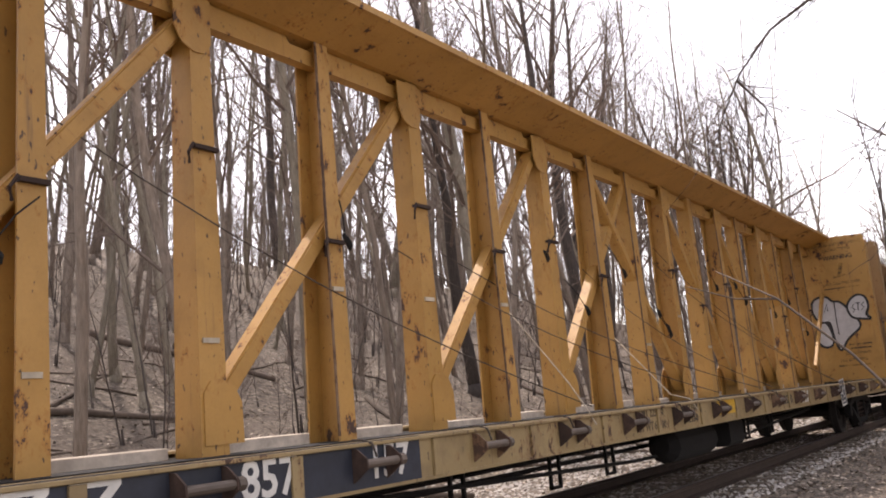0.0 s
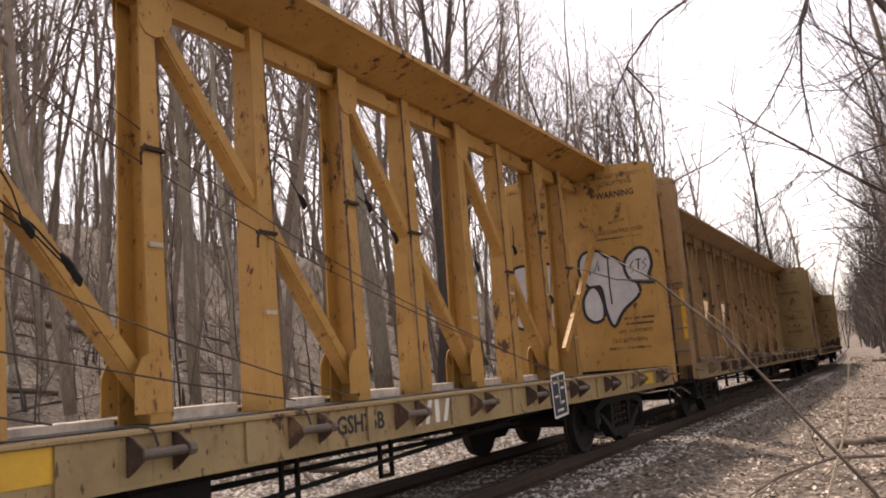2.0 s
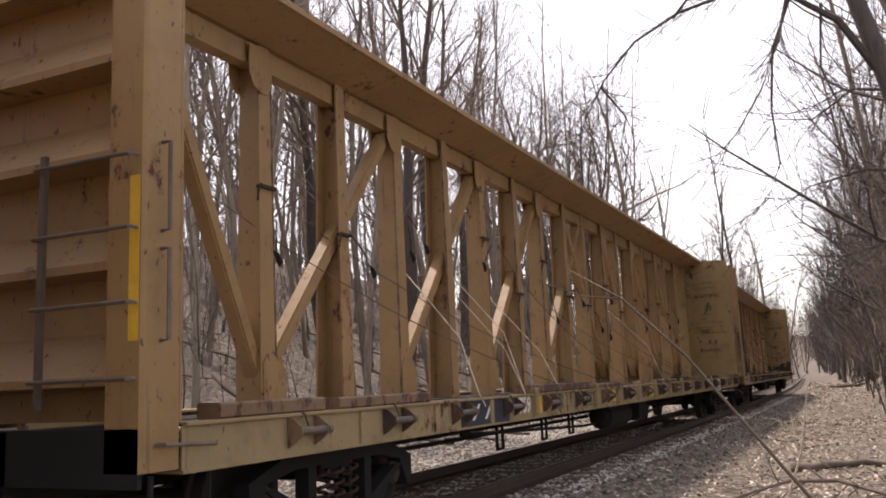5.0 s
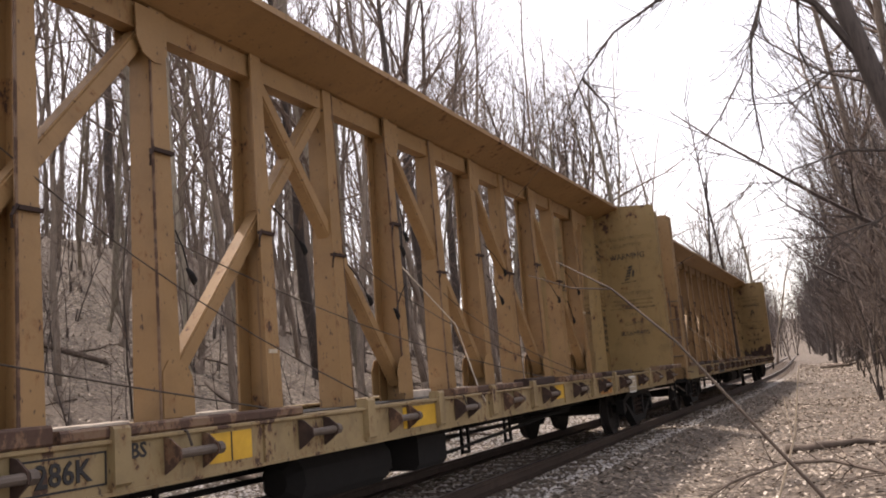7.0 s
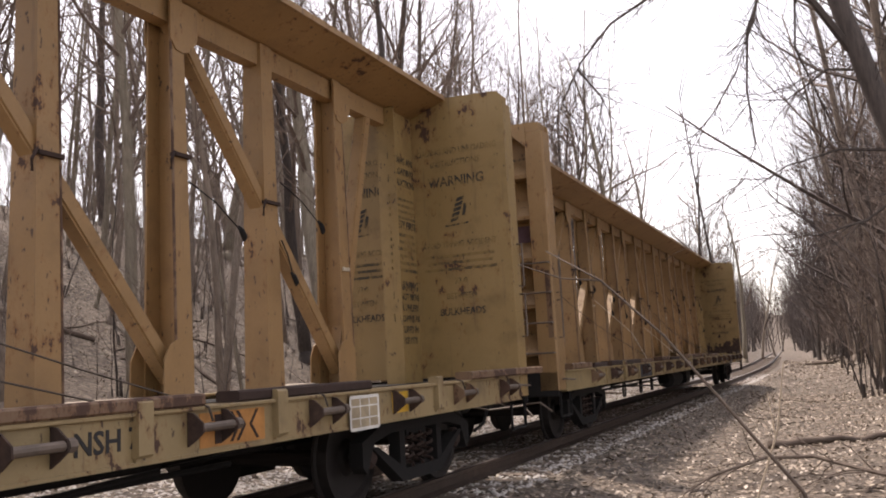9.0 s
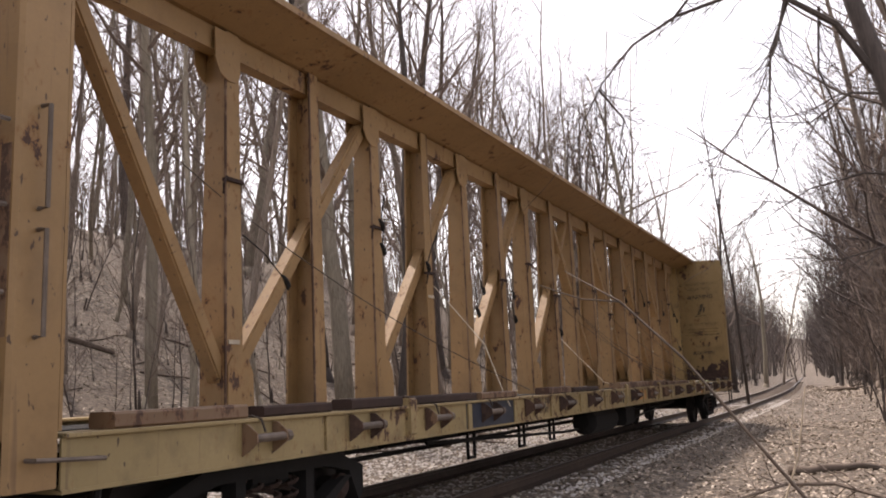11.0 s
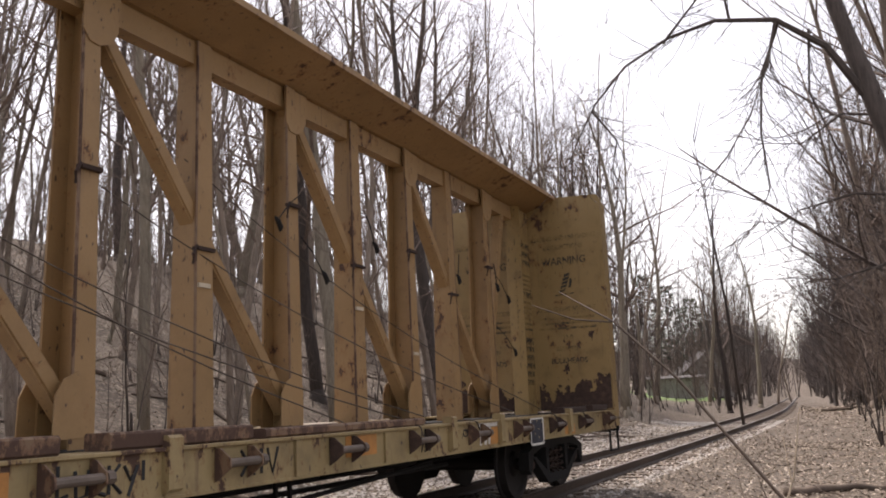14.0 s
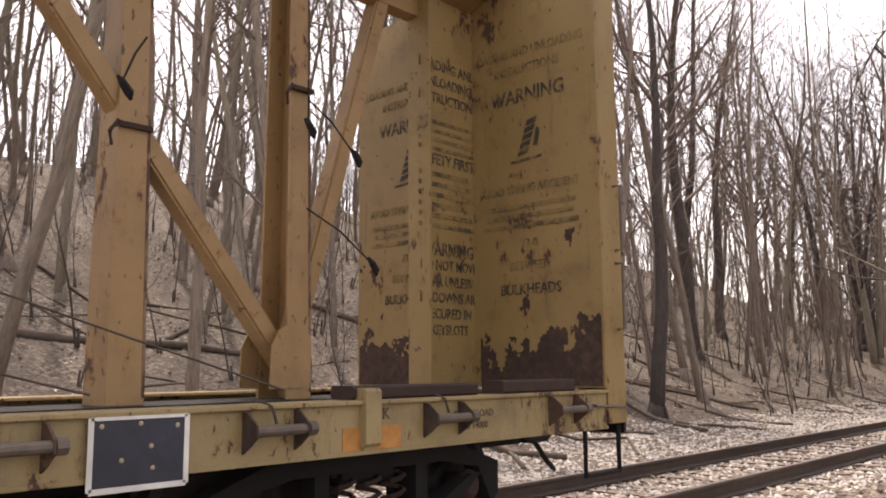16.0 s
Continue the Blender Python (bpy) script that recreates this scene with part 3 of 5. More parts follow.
    if raised:
        part("upper_web", Shape().box(-0.07, 0.07, 0.32, LENGTH - 0.32, TOP - 0.38, TOP - 0.171), mat, car, "")
    else:
        # on this car each bay of the web leaves a short slot below the chord
        ends = [0.32] + POSTS + [LENGTH - 0.32]
        for a, b in zip(ends, ends[1:]):
            ring = [(a, TOP - 0.36), (b, TOP - 0.36), (b, TOP - 0.23), (b - 0.30, TOP - 0.23), (b - 0.34, TOP - 0.171), (a, TOP - 0.171)]
            part("upper_web", Shape().along_x(ring, -0.05, 0.05), mat, car, "")
    for y in POSTS + ([LENGTH - 1.36] if style == "yellow" else []):
        node = y in NODES
        deep = y not in POSTS or POSTS.index(y) % 2 == 1
        wb, wt = (0.10, 0.075) if deep else (0.115, 0.085)
        xb, xt = (0.165, 0.12) if deep else (0.135, 0.10)
        p = Shape()
        o = 0.7 if deep else -0.9

        def section(x, w):
            # flange plates facing outwards, joined by a web
            k, e = w * o, 0.02
            return [(x, y - w), (x, y + w), (x - e, y + w), (x - e, y + k + 0.01), (-x + e, y + k + 0.01), (-x + e, y + w), (-x, y + w), (-x, y - w), (-x + e, y - w), (-x + e, y + k - 0.01), (x - e, y + k - 0.01), (x - e, y - w)]

        p.taper_z(section(xb, wb), section(xt, wt), DECK - 0.069, TOP - 0.16)
        post = part("post", p, mat, car, "tapered flanged upright of the centre beam")
        e = Shape()
        yb, yt = (y - wb - 0.002, y - wt - 0.002) if rnd.random() < 0.5 else (y + wb - 0.016, y + wt - 0.016)
        e.taper_z([(xb - 0.012, yb), (xb + 0.003, yb), (xb + 0.003, yb + 0.018), (xb - 0.012, yb + 0.018)], [(xt - 0.012, yt), (xt + 0.003, yt), (xt + 0.003, yt + 0.018), (xt - 0.012, yt + 0.018)], DECK, TOP - 0.17)
        if rnd.random() < 0.9:
            part("flange_edge", e, RUSTY, post, "edge rusted through the paint")
        if rnd.random() < (0.7 if style == "yellow" else 0.25):
            z = DECK + rnd.choice((0.5, 0.75, 1.15)) + rnd.uniform(-0.05, 0.05)
            q = Shape().box(xb + 0.001 - 0.012 * (z - DECK), xb + 0.005, y - wb * 0.7, y + wb * 0.5, z, z + 0.035)
            part("tape_mark", q, ROPE, post, "scrap of pale tape")
        # strap guide and dark band round the upright
        if rnd.random() < 0.9:
            z = DECK + (1.95 if node else 1.55) + rnd.uniform(-0.15, 0.15)
            k = Shape().box(xb - 0.05, xb + 0.015, y - wb * 0.9, y + wb * 0.9, z, z + 0.03)
            k.tube([(xb + 0.01, y - wb, z + 0.03), (xb + 0.03, y - wb - 0.06, z - 0.05), (xb + 0.0, y - wb - 0.03, z - 0.12)], 0.012, 5)
            part("strap_guide", k, RUST, post, "rusty strap guide")
    spans = [(POSTS[i], POSTS[i + 2], -1) for i in (0, 2, 4, 6)][0:4] + [(POSTS[i], POSTS[i + 2], 1) for i in (7, 9, 11, 13)]
    spans[3] = (POSTS[6], POSTS[8], -1)
    if raised:
        spans += [(POSTS[15], LENGTH - 1.3, -1), (1.3, POSTS[0], 1)]
    for a, b, way in spans:
        z0, z1 = DECK + 0.16, TOP - 0.28
        pa, pb = (a, z1 if way > 0 else z0), (b, z0 if way > 0 else z1)
        L = math.hypot(pb[0] - pa[0], pb[1] - pa[1])
        ang = math.atan2(pb[1] - pa[1], pb[0] - pa[0])
        s = Shape().along_y([(-0.06, -0.064), (0.06, -0.064), (0.06, -0.052), (0.075, -0.047), (0.075, 0.047), (0.06, 0.052), (0.06, 0.064), (-0.06, 0.064), (-0.075, 0.047), (-0.075, -0.047)], 0, L)
        part("diagonal_brace", s, mat, car, "sloping flat-sided brace", Matrix.Translation((0.012 * way, pa[0], pa[1])) @ Matrix.Rotation(ang, 4, "X"))
    if style == "yellow":
        pa, pb = (POSTS[15] + 0.25, DECK + 0.35), (LENGTH - 0.34, 3.1)
        s = Shape().along_y([(-0.03, -0.06), (0.03, -0.06), (0.03, 0.06), (-0.03, 0.06)], 0, math.hypot(pb[0] - pa[0], pb[1] - pa[1]))
        part("pale_brace", s, mat, car, "pale sloping strut", Matrix.Translation((0.24, pa[0], pa[1])) @ Matrix.Rotation(math.atan2(pb[1] - pa[1], pb[0] - pa[0]), 4, "X"))
    for y in NODES:
        for sx in (-1, 1):
            for z, up in ((DECK + 0.03, 1), (TOP - 0.20, -1)):
                k = -1 if POSTS.index(y) > 7 else 1
                if up < 0:
                    k = -k
                ring = [(y - k * 0.09, z), (y - k * 0.09, z + up * 0.34), (y - k * 0.03, z + up * 0.42), (y + k * 0.06, z + up * 0.43), (y + k * 0.17, z + up * 0.38), (y + k * 0.23, z + up * 0.27), (y + k * 0.24, z)]
                ring = ring if k > 0 else ring[::-1]
                deep = POSTS.index(y) % 2 == 1
                x0 = sx * ((0.160 if up > 0 else 0.127) if deep else (0.131 if up > 0 else 0.107))
                part("gusset", Shape().along_x(ring[::1 if up > 0 else -1], *sorted((x0, x0 + sx * 0.012))), mat, car, "rounded gusset plate")
    # solid ends of the centre beam
    for y0, y1 in ((0.302, 0.95), (LENGTH - 0.95, LENGTH - 0.302)) if raised else ():
        ring = [(0.04, y0), (0.04, y1 - 0.025), (0.135, y1 - 0.025), (0.135, y1), (-0.10, y1), (-0.10, y1 - 0.025), (-0.04, y1 - 0.025), (-0.04, y0)]
        if y0 > 1:
            ring = [(x, y0 + y1 - q) for x, q in ring][::-1]
        p = Shape().taper_z(ring, ring, DECK - 0.069, TOP - 0.17)
        part("end_panel", p, end_mat, car, "solid steel panel beside the bulkhead", Matrix.Translation((0.06, 0, 0)))
    walls = [bulkhead(car, mat, False), bulkhead(car, end_mat, True)]
    # winches along the side
    for i, y in enumerate([{"yellow": 22.1, "tan": 22.5, "buff": 22.42}[style] - {"yellow": 1.247, "tan": 1.24, "buff": 1.215}[style] * k for k in range(18)]):
        winch(car, y, rnd.choice((RUST, RUSTY)), rnd.random() < 0.6, CABLE)
    for sg, y in ((1, -0.004), (-1, LENGTH + 0.004)):
        part("reflector", Shape().box(HALF - 0.10, HALF - 0.03, min(y, y + sg * 0.006), max(y, y + sg * 0.006), 1.45, 2.35), SIGNYEL if style != "buff" or y > 1 else RUSTY, car, "yellow reflector strip on the corner post")
    # end ladders, grab irons, steps
    for y, sg in ((0.0, -1), (LENGTH, 1)):
        g = Shape()
        for z in (1.25, 1.65, 2.05, 2.45):
            g.tube([(HALF - 0.75, y + sg * 0.03, z), (HALF - 0.75, y + sg * 0.09, z), (HALF - 0.02, y + sg * 0.09, z), (HALF - 0.02, y + sg * 0.03, z)], 0.012, 6)
        g.box(HALF - 0.78, HALF - 0.74, y - 0.03 if sg < 0 else y, y if sg < 0 else y + 0.03, 1.1, 2.55)
        part("end_ladder", g, STEEL, car, "rusty grab irons")
        ya = 0.1 if sg < 0 else LENGTH - 0.55
        st = Shape()
        st.tube([(HALF - 0.03, ya, SILL_Z), (HALF - 0.03, ya, SILL_Z - 0.33), (HALF - 0.03, ya + 0.45, SILL_Z - 0.33), (HALF - 0.03, ya + 0.45, SILL_Z)], 0.018, 6)
        part("stirrup_step", st, UNDER, car)
        h = Shape()
        h.tube([(HALF + 0.01, ya, DECK - 0.12), (HALF + 0.07, ya, DECK - 0.12), (HALF + 0.07, ya + 0.4, DECK - 0.14), (HALF + 0.01, ya + 0.4, DECK - 0.14)], 0.012, 6)
        part("grab_handle", h, STEEL, car)
        v = Shape()
        yv = 0.12 if sg < 0 else LENGTH - 0.12
        for z in (1.45, 2.05):
            v.tube([(HALF + 0.01, yv, z), (HALF + 0.07, yv, z), (HALF + 0.07, yv, z + 0.5), (HALF + 0.01, yv, z + 0.5)], 0.012, 6)
        part("side_handhold", v, STEEL, car)
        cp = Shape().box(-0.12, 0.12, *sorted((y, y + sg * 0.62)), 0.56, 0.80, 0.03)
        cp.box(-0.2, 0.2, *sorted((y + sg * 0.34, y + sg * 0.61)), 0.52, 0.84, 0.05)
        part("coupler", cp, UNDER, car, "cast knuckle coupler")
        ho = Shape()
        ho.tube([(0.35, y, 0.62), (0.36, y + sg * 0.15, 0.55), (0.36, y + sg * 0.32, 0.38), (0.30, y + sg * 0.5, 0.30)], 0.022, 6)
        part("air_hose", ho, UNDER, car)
        ob = Shape()
        ob.tube([(0.3, y + sg * 0.06, 0.70), (0.7, y + sg * 0.3, 0.58), (1.15, y + sg * 0.3, 0.62), (HALF - 0.05, y + sg * 0.22, 0.50)], 0.014, 6)
        part("uncoupling_lever", ob, STEEL, car)
    # loose tie-down cables across the centre beam
    for i in range(6):
        y = rnd.uniform(1.5, 15)
        w = rnd.uniform(3.0, 6.5)
        z = rnd.uniform(2.3, 3.3)
        c = Shape()
        pts = [(0.02 + 1.1 * (k / 7) ** 1.5, y + w * k / 7, z - (z - DECK - 0.05) * (k / 7) - 0.10 * math.sin(math.pi * k / 7)) for k in range(8)]
        c.tube(pts, 0.0055, 4)
        part("loose_cable", c, CABLE, car, "slack tie-down cable")
    for i in range(16):
        y = rnd.choice(POSTS) + rnd.uniform(-0.5, 0.6)
        z = rnd.uniform(1.9, 2.9)
        c = Shape().tube([(0.26, y - 0.02, z + 0.06), (0.28, y, z + 0.02), (0.27, y + 0.05, z - 0.03), (0.25, y + 0.07, z - 0.06)], [0.010, 0.024, 0.028, 0.010], 6)
        yk = min(POSTS, key=lambda q: abs(q - y))
        c.tube([(0.22, yk, z + 0.35), (0.25, (y + yk) / 2, z + 0.22), (0.27, y, z + 0.02)], 0.007, 4)
        part("cable_hook", c, UNDER, car, "dark hook on a cable end")
    for i in range({"yellow": 2, "tan": 5, "buff": 2}[style]):
        y = rnd.choice(POSTS) + 0.2
        z = rnd.uniform(1.9, 2.6)
        c = Shape()
        c.tube([(0.02, y, z), (0.5, y - 0.3, z - 0.42), (1.0, y - 0.62, z - 0.86), (HALF - 0.02, y - 0.9, DECK + 0.02), (HALF + 0.05, y - 0.92, DECK - 0.1)], 0.0065, 4)
        part("pale_strap", c, ROPE, car, "pale frayed strap")
    sets = truck(car, 2.35) + truck(car, LENGTH - 2.35)
    return car, walls, sets


def loading_signs(wall, y, dark, dz=0.0):
    """Stencilled loading rules on the load side of the rear bulkhead."""
    f = y - 0.004
    for sx in (-1, 1):
        x = sx * 0.68
        lettering("LOADING AND UNLOADING", 0.105, GHOSTINK, wall, on_end(x, f, 4.12 + dz), 0.8)
        lettering("INSTRUCTIONS", 0.105, GHOSTINK, wall, on_end(x, f, 3.97 + dz), 0.9)
        lettering("WARNING", 0.17, dark, wall, on_end(x, f, 3.74 + dz), 0.9)
        lettering("AVOID TIPPING ACCIDENT", 0.10, GHOSTINK, wall, on_end(x, f, 2.96 + dz), 0.8)
        bars(wall, x, 2.82 + dz, (0.9, 0.85, 0.95), f, GHOSTINK, 0.08, 0.035)
        lettering("73-0", 0.10, GHOSTINK, wall, on_end(x, f, 2.16), 0.9)
        lettering("BETWEEN", 0.10, GHOSTINK, wall, on_end(x, f, 1.98), 0.9)
        lettering("BULKHEADS", 0.12, dark, wall, on_end(x, f, 1.79), 0.9)
        s = Shape()        # a tilted stack of boards tipping off its base line
        for k in range(5):
            u, w = x - 0.05 + 0.022 * k, 3.24 + dz + 0.062 * k
            s.along_y([(u - 0.05, w - 0.012), (u + 0.05, w + 0.012), (u + 0.065, w + 0.058), (u - 0.035, w + 0.034)], f - 0.003, f)
        s.along_y([(x - 0.17, 3.18 + dz), (x + 0.14, 3.20 + dz), (x + 0.14, 3.22 + dz), (x - 0.17, 3.20 + dz)], f - 0.003, f)
        s.along_y([(x + 0.06, 3.30 + dz), (x + 0.10, 3.30 + dz), (x + 0.13, 3.44 + dz), (x + 0.09, 3.45 + dz)], f - 0.003, f)
        part("pictogram", s, dark, wall, "faded black tipping pictogram")


def yellow_signs(wall, y, dark):
    f = y - 0.004
    for sx in (-1, 1):
        x = sx * 0.70
        lettering("LOADING AND UNLOADING", 0.10, dark, wall, on_end(x, f, 4.26), 0.85)
        lettering("INSTRUCTIONS", 0.10, dark, wall, on_end(x, f, 4.13), 0.9)
        lettering("WARNING", 0.15, BLACK, wall, on_end(x, f, 3.94), 0.9)
        lettering("CARS CAN FALL OVER", 0.10, dark, wall, on_end(x, f, 3.31), 0.85)
        bars(wall, x, 3.20, (0.8,), f, dark, 0.08, 0.03)
        bars(wall, x + 0.2, 1.84, (0.5, 0.45), f, dark, 0.09, 0.035)
        lettering("ARE TIGHTENED", 0.085, dark, wall, on_end(x + 0.12, f, 1.63), 0.9)
        lettering("73-0 BETWEEN", 0.10, dark, wall, on_end(x, f, 1.48), 0.9)
        bars(wall, x, 1.36, (0.7,), f, dark, 0.08, 0.04)
        s = Shape()
        s.along_y([(x - 0.06, 3.50), (x + 0.03, 3.50), (x + 0.10, 3.78), (x + 0.02, 3.80)], f - 0.003, f)
        s.along_y([(x - 0.16, 3.44), (x + 0.12, 3.48), (x + 0.12, 3.52), (x - 0.16, 3.49)], f - 0.003, f)
        part("pictogram", s, dark, wall, "faded black tipping pictogram")


def panel_signs(car, dark):
    x, y = 0.1035, LENGTH - 0.62
    for i, w in enumerate(("LOADING AND", "UNLOADING", "INSTRUCTIONS")):
        lettering(w, 0.12, dark, car, on_side(x, y, 3.66 - 0.14 * i), 0.85)
    lettering("SAFETY FIRST", 0.13, dark, car, on_side(x, y, 2.86), 0.85)
    s = Shape()
    for i in range(4):
        s.box(x - 0.002, x + 0.001, y - 0.36, y + 0.33, 3.16 - 0.075 * i, 3.19 - 0.075 * i)
    for i in range(6):
        s.box(x - 0.002, x + 0.001, y - 0.36, y + 0.25 + 0.04 * (i % 3), 2.72 - 0.085 * i, 2.757 - 0.085 * i)
    part("stencil_bars", s, GHOSTINK, car)
    for i, w in enumerate(("WARNING", "DO NOT MOVE", "CAR UNLESS", "TIE DOWNS ARE", "SECURED IN", "KEYSLOTS")):
        lettering(w, 0.15 if i == 0 else 0.115, dark, car, on_side(x, y, 2.12 - 0.13 * i), 0.85)


def number_on_end(wall, words):
    lettering(words, 0.17, FADEBLACK, wall, on_end(0.78, 0.3 - 0.026, 3.92), 0.9)


def yellow_car():
    car, (w0, w1), sets = flat_car("yellow", "golden yellow centre-beam flat car with graffiti on its bulkhead", 11)
    yellow_signs(w1, LENGTH - 0.3, GOLDINK)
    f = LENGTH - 0.3 - 0.006
    outline("graffiti", [(0.02, 2.98), (0.30, 3.02), (0.44, 2.90), (0.60, 2.86), (0.80, 2.62), (0.95, 2.36), (0.93, 2.20), (0.66, 1.98), (0.47, 1.73), (0.36, 2.0), (0.30, 2.4), (0.10, 2.42), (-0.05, 2.70)], f, SILVER, w1)
    outline("graffiti", [(-1.27, 2.88), (-0.84, 2.88), (-0.80, 2.48), (-0.96, 2.40), (-0.78, 2.30), (-0.76, 1.90), (-1.0, 1.82), (-1.27, 1.88), (-1.24, 2.18), (-1.12, 2.32), (-1.25, 2.45)], f, SILVER, w1)
    outline("graffiti", [(-0.72, 2.86), (-0.50, 2.88), (-0.32, 2.72), (-0.38, 2.46), (-0.20, 2.30), (-0.16, 2.02), (-0.32, 1.82), (-0.66, 1.84), (-0.62, 2.3)], f - 0.004, SILVER, w1)
    outline("graffiti", [(0.10, 2.40), (0.24, 2.38), (0.33, 2.10), (0.30, 1.88), (0.14, 1.83), (0.0, 1.95), (-0.02, 2.2)], f - 0.006, SILVER, w1)
    outline("graffiti", [(0.80, 2.86), (0.98, 2.98), (1.15, 2.92), (1.20, 2.70), (1.13, 2.50), (1.22, 2.40), (1.0, 2.42), (0.82, 2.48), (0.74, 2.68)], f - 0.008, SILVER, w1)
    s = Shape()
    for pts in ([(0.14, 2.62), (0.16, 2.84), (0.22, 2.66), (0.3, 2.85), (0.3, 2.68)], [(0.47, 2.88), (0.46, 2.4), (0.47, 2.1)], [(0.90, 2.78), (0.84, 2.70), (0.91, 2.64), (0.85, 2.58)], [(0.94, 2.79), (1.03, 2.80)], [(0.99, 2.79), (0.97, 2.62)], [(1.12, 2.80), (1.05, 2.74), (1.11, 2.68), (1.04, 2.62)]):
        s.tube([(x, f - 0.012, z) for x, z in pts], 0.012, 4)
    s.v = [(a, f - 0.011 + (b - f + 0.012) * 0.1, c) for a, b, c in s.v]
    part("graffiti_scrawl", s, BLACK, w1)
    # side lettering
    patch(car, 3.08, 0.88, 4.1, 0.265, NAVY, "dark navy number panel")
    lettering("857", 0.27, WHITE, car, on_side(HALF + 0.006, 3.85, 0.88), 0.95)
    lettering("157", 0.27, WHITE, car, on_side(HALF + 0.006, 4.82, 0.88), 0.95)
    s = Shape()
    for y in (2.0, 2.42, 2.75):
        s.box(HALF + 0.004, HALF + 0.007, y, y + 0.24, 0.96, 1.0)
        s.along_x([(y + 0.0, 0.77), (y + 0.06, 0.77), (y + 0.24, 0.96), (y + 0.18, 0.96)], HALF + 0.004, HALF + 0.007)
    part("white_mark", s, WHITE, car, "white painted marks")
    lettering("LMT 225300", 0.12, FADEBLACK, car, on_side(HALF + 0.002, 8.93, 0.95))
    lettering("LT WT 60700", 0.12, FADEBLACK, car, on_side(HALF + 0.002, 8.93, 0.82))
    lettering("IH 11-7", 0.11, BLACK, car, on_side(HALF + 0.002, 10.07, 0.945))
    lettering("IL 73-0", 0.11, BLACK, car, on_side(HALF + 0.002, 10.07, 0.83))
    lettering("GSH76B", 0.17, BLACK, car, on_side(HALF + 0.002, 14.02, 0.87))
    s = Shape()
    for i in range(5):
        y = 14.76 + 0.15 * i
        s.along_x([(y, 0.79), (y + 0.06, 0.79), (y + 0.13, 0.97), (y + 0.07, 0.97)] if i % 2 else [(y + 0.02, 0.79), (y + 0.09, 0.79), (y + 0.09, 0.97), (y + 0.02, 0.97)], HALF + 0.001, HALF + 0.004)
    part("white_mark", s, WHITE, car, "white stencilled logo bars")
    sg = sign(car, 17.81, 0.85, 0.40, 0.44, NAVY, WHITE, 4)
    lab = Shape()
    for i, (a, b) in enumerate(((-0.14, -0.02), (0.05, 0.15), (-0.14, -0.04), (0.04, 0.13), (-0.1, 0.08))):
        lab.box(0.004, 0.007, a, b, 0.13 - 0.075 * i, 0.155 - 0.075 * i)
    lab.box(0.004, 0.007, 0.0, 0.012, -0.1, 0.2)
    part("placard_print", lab, WHITE, sg)
    lettering("800", 0.08, FADEBLACK, car, on_side(HALF + 0.002, 18.17, 0.90))
    patch(car, 11.25, 0.90, 0.66, 0.16, SIGNYEL, "faded yellow reflector")
    patch(car, 21.55, 0.88, 0.45, 0.15, SIGNYEL, "faded yellow reflector")
    lettering("JACK HERE", 0.06, FADEBLACK, car, on_side(HALF + 0.002, 20.6, 0.79))
    return car, sets


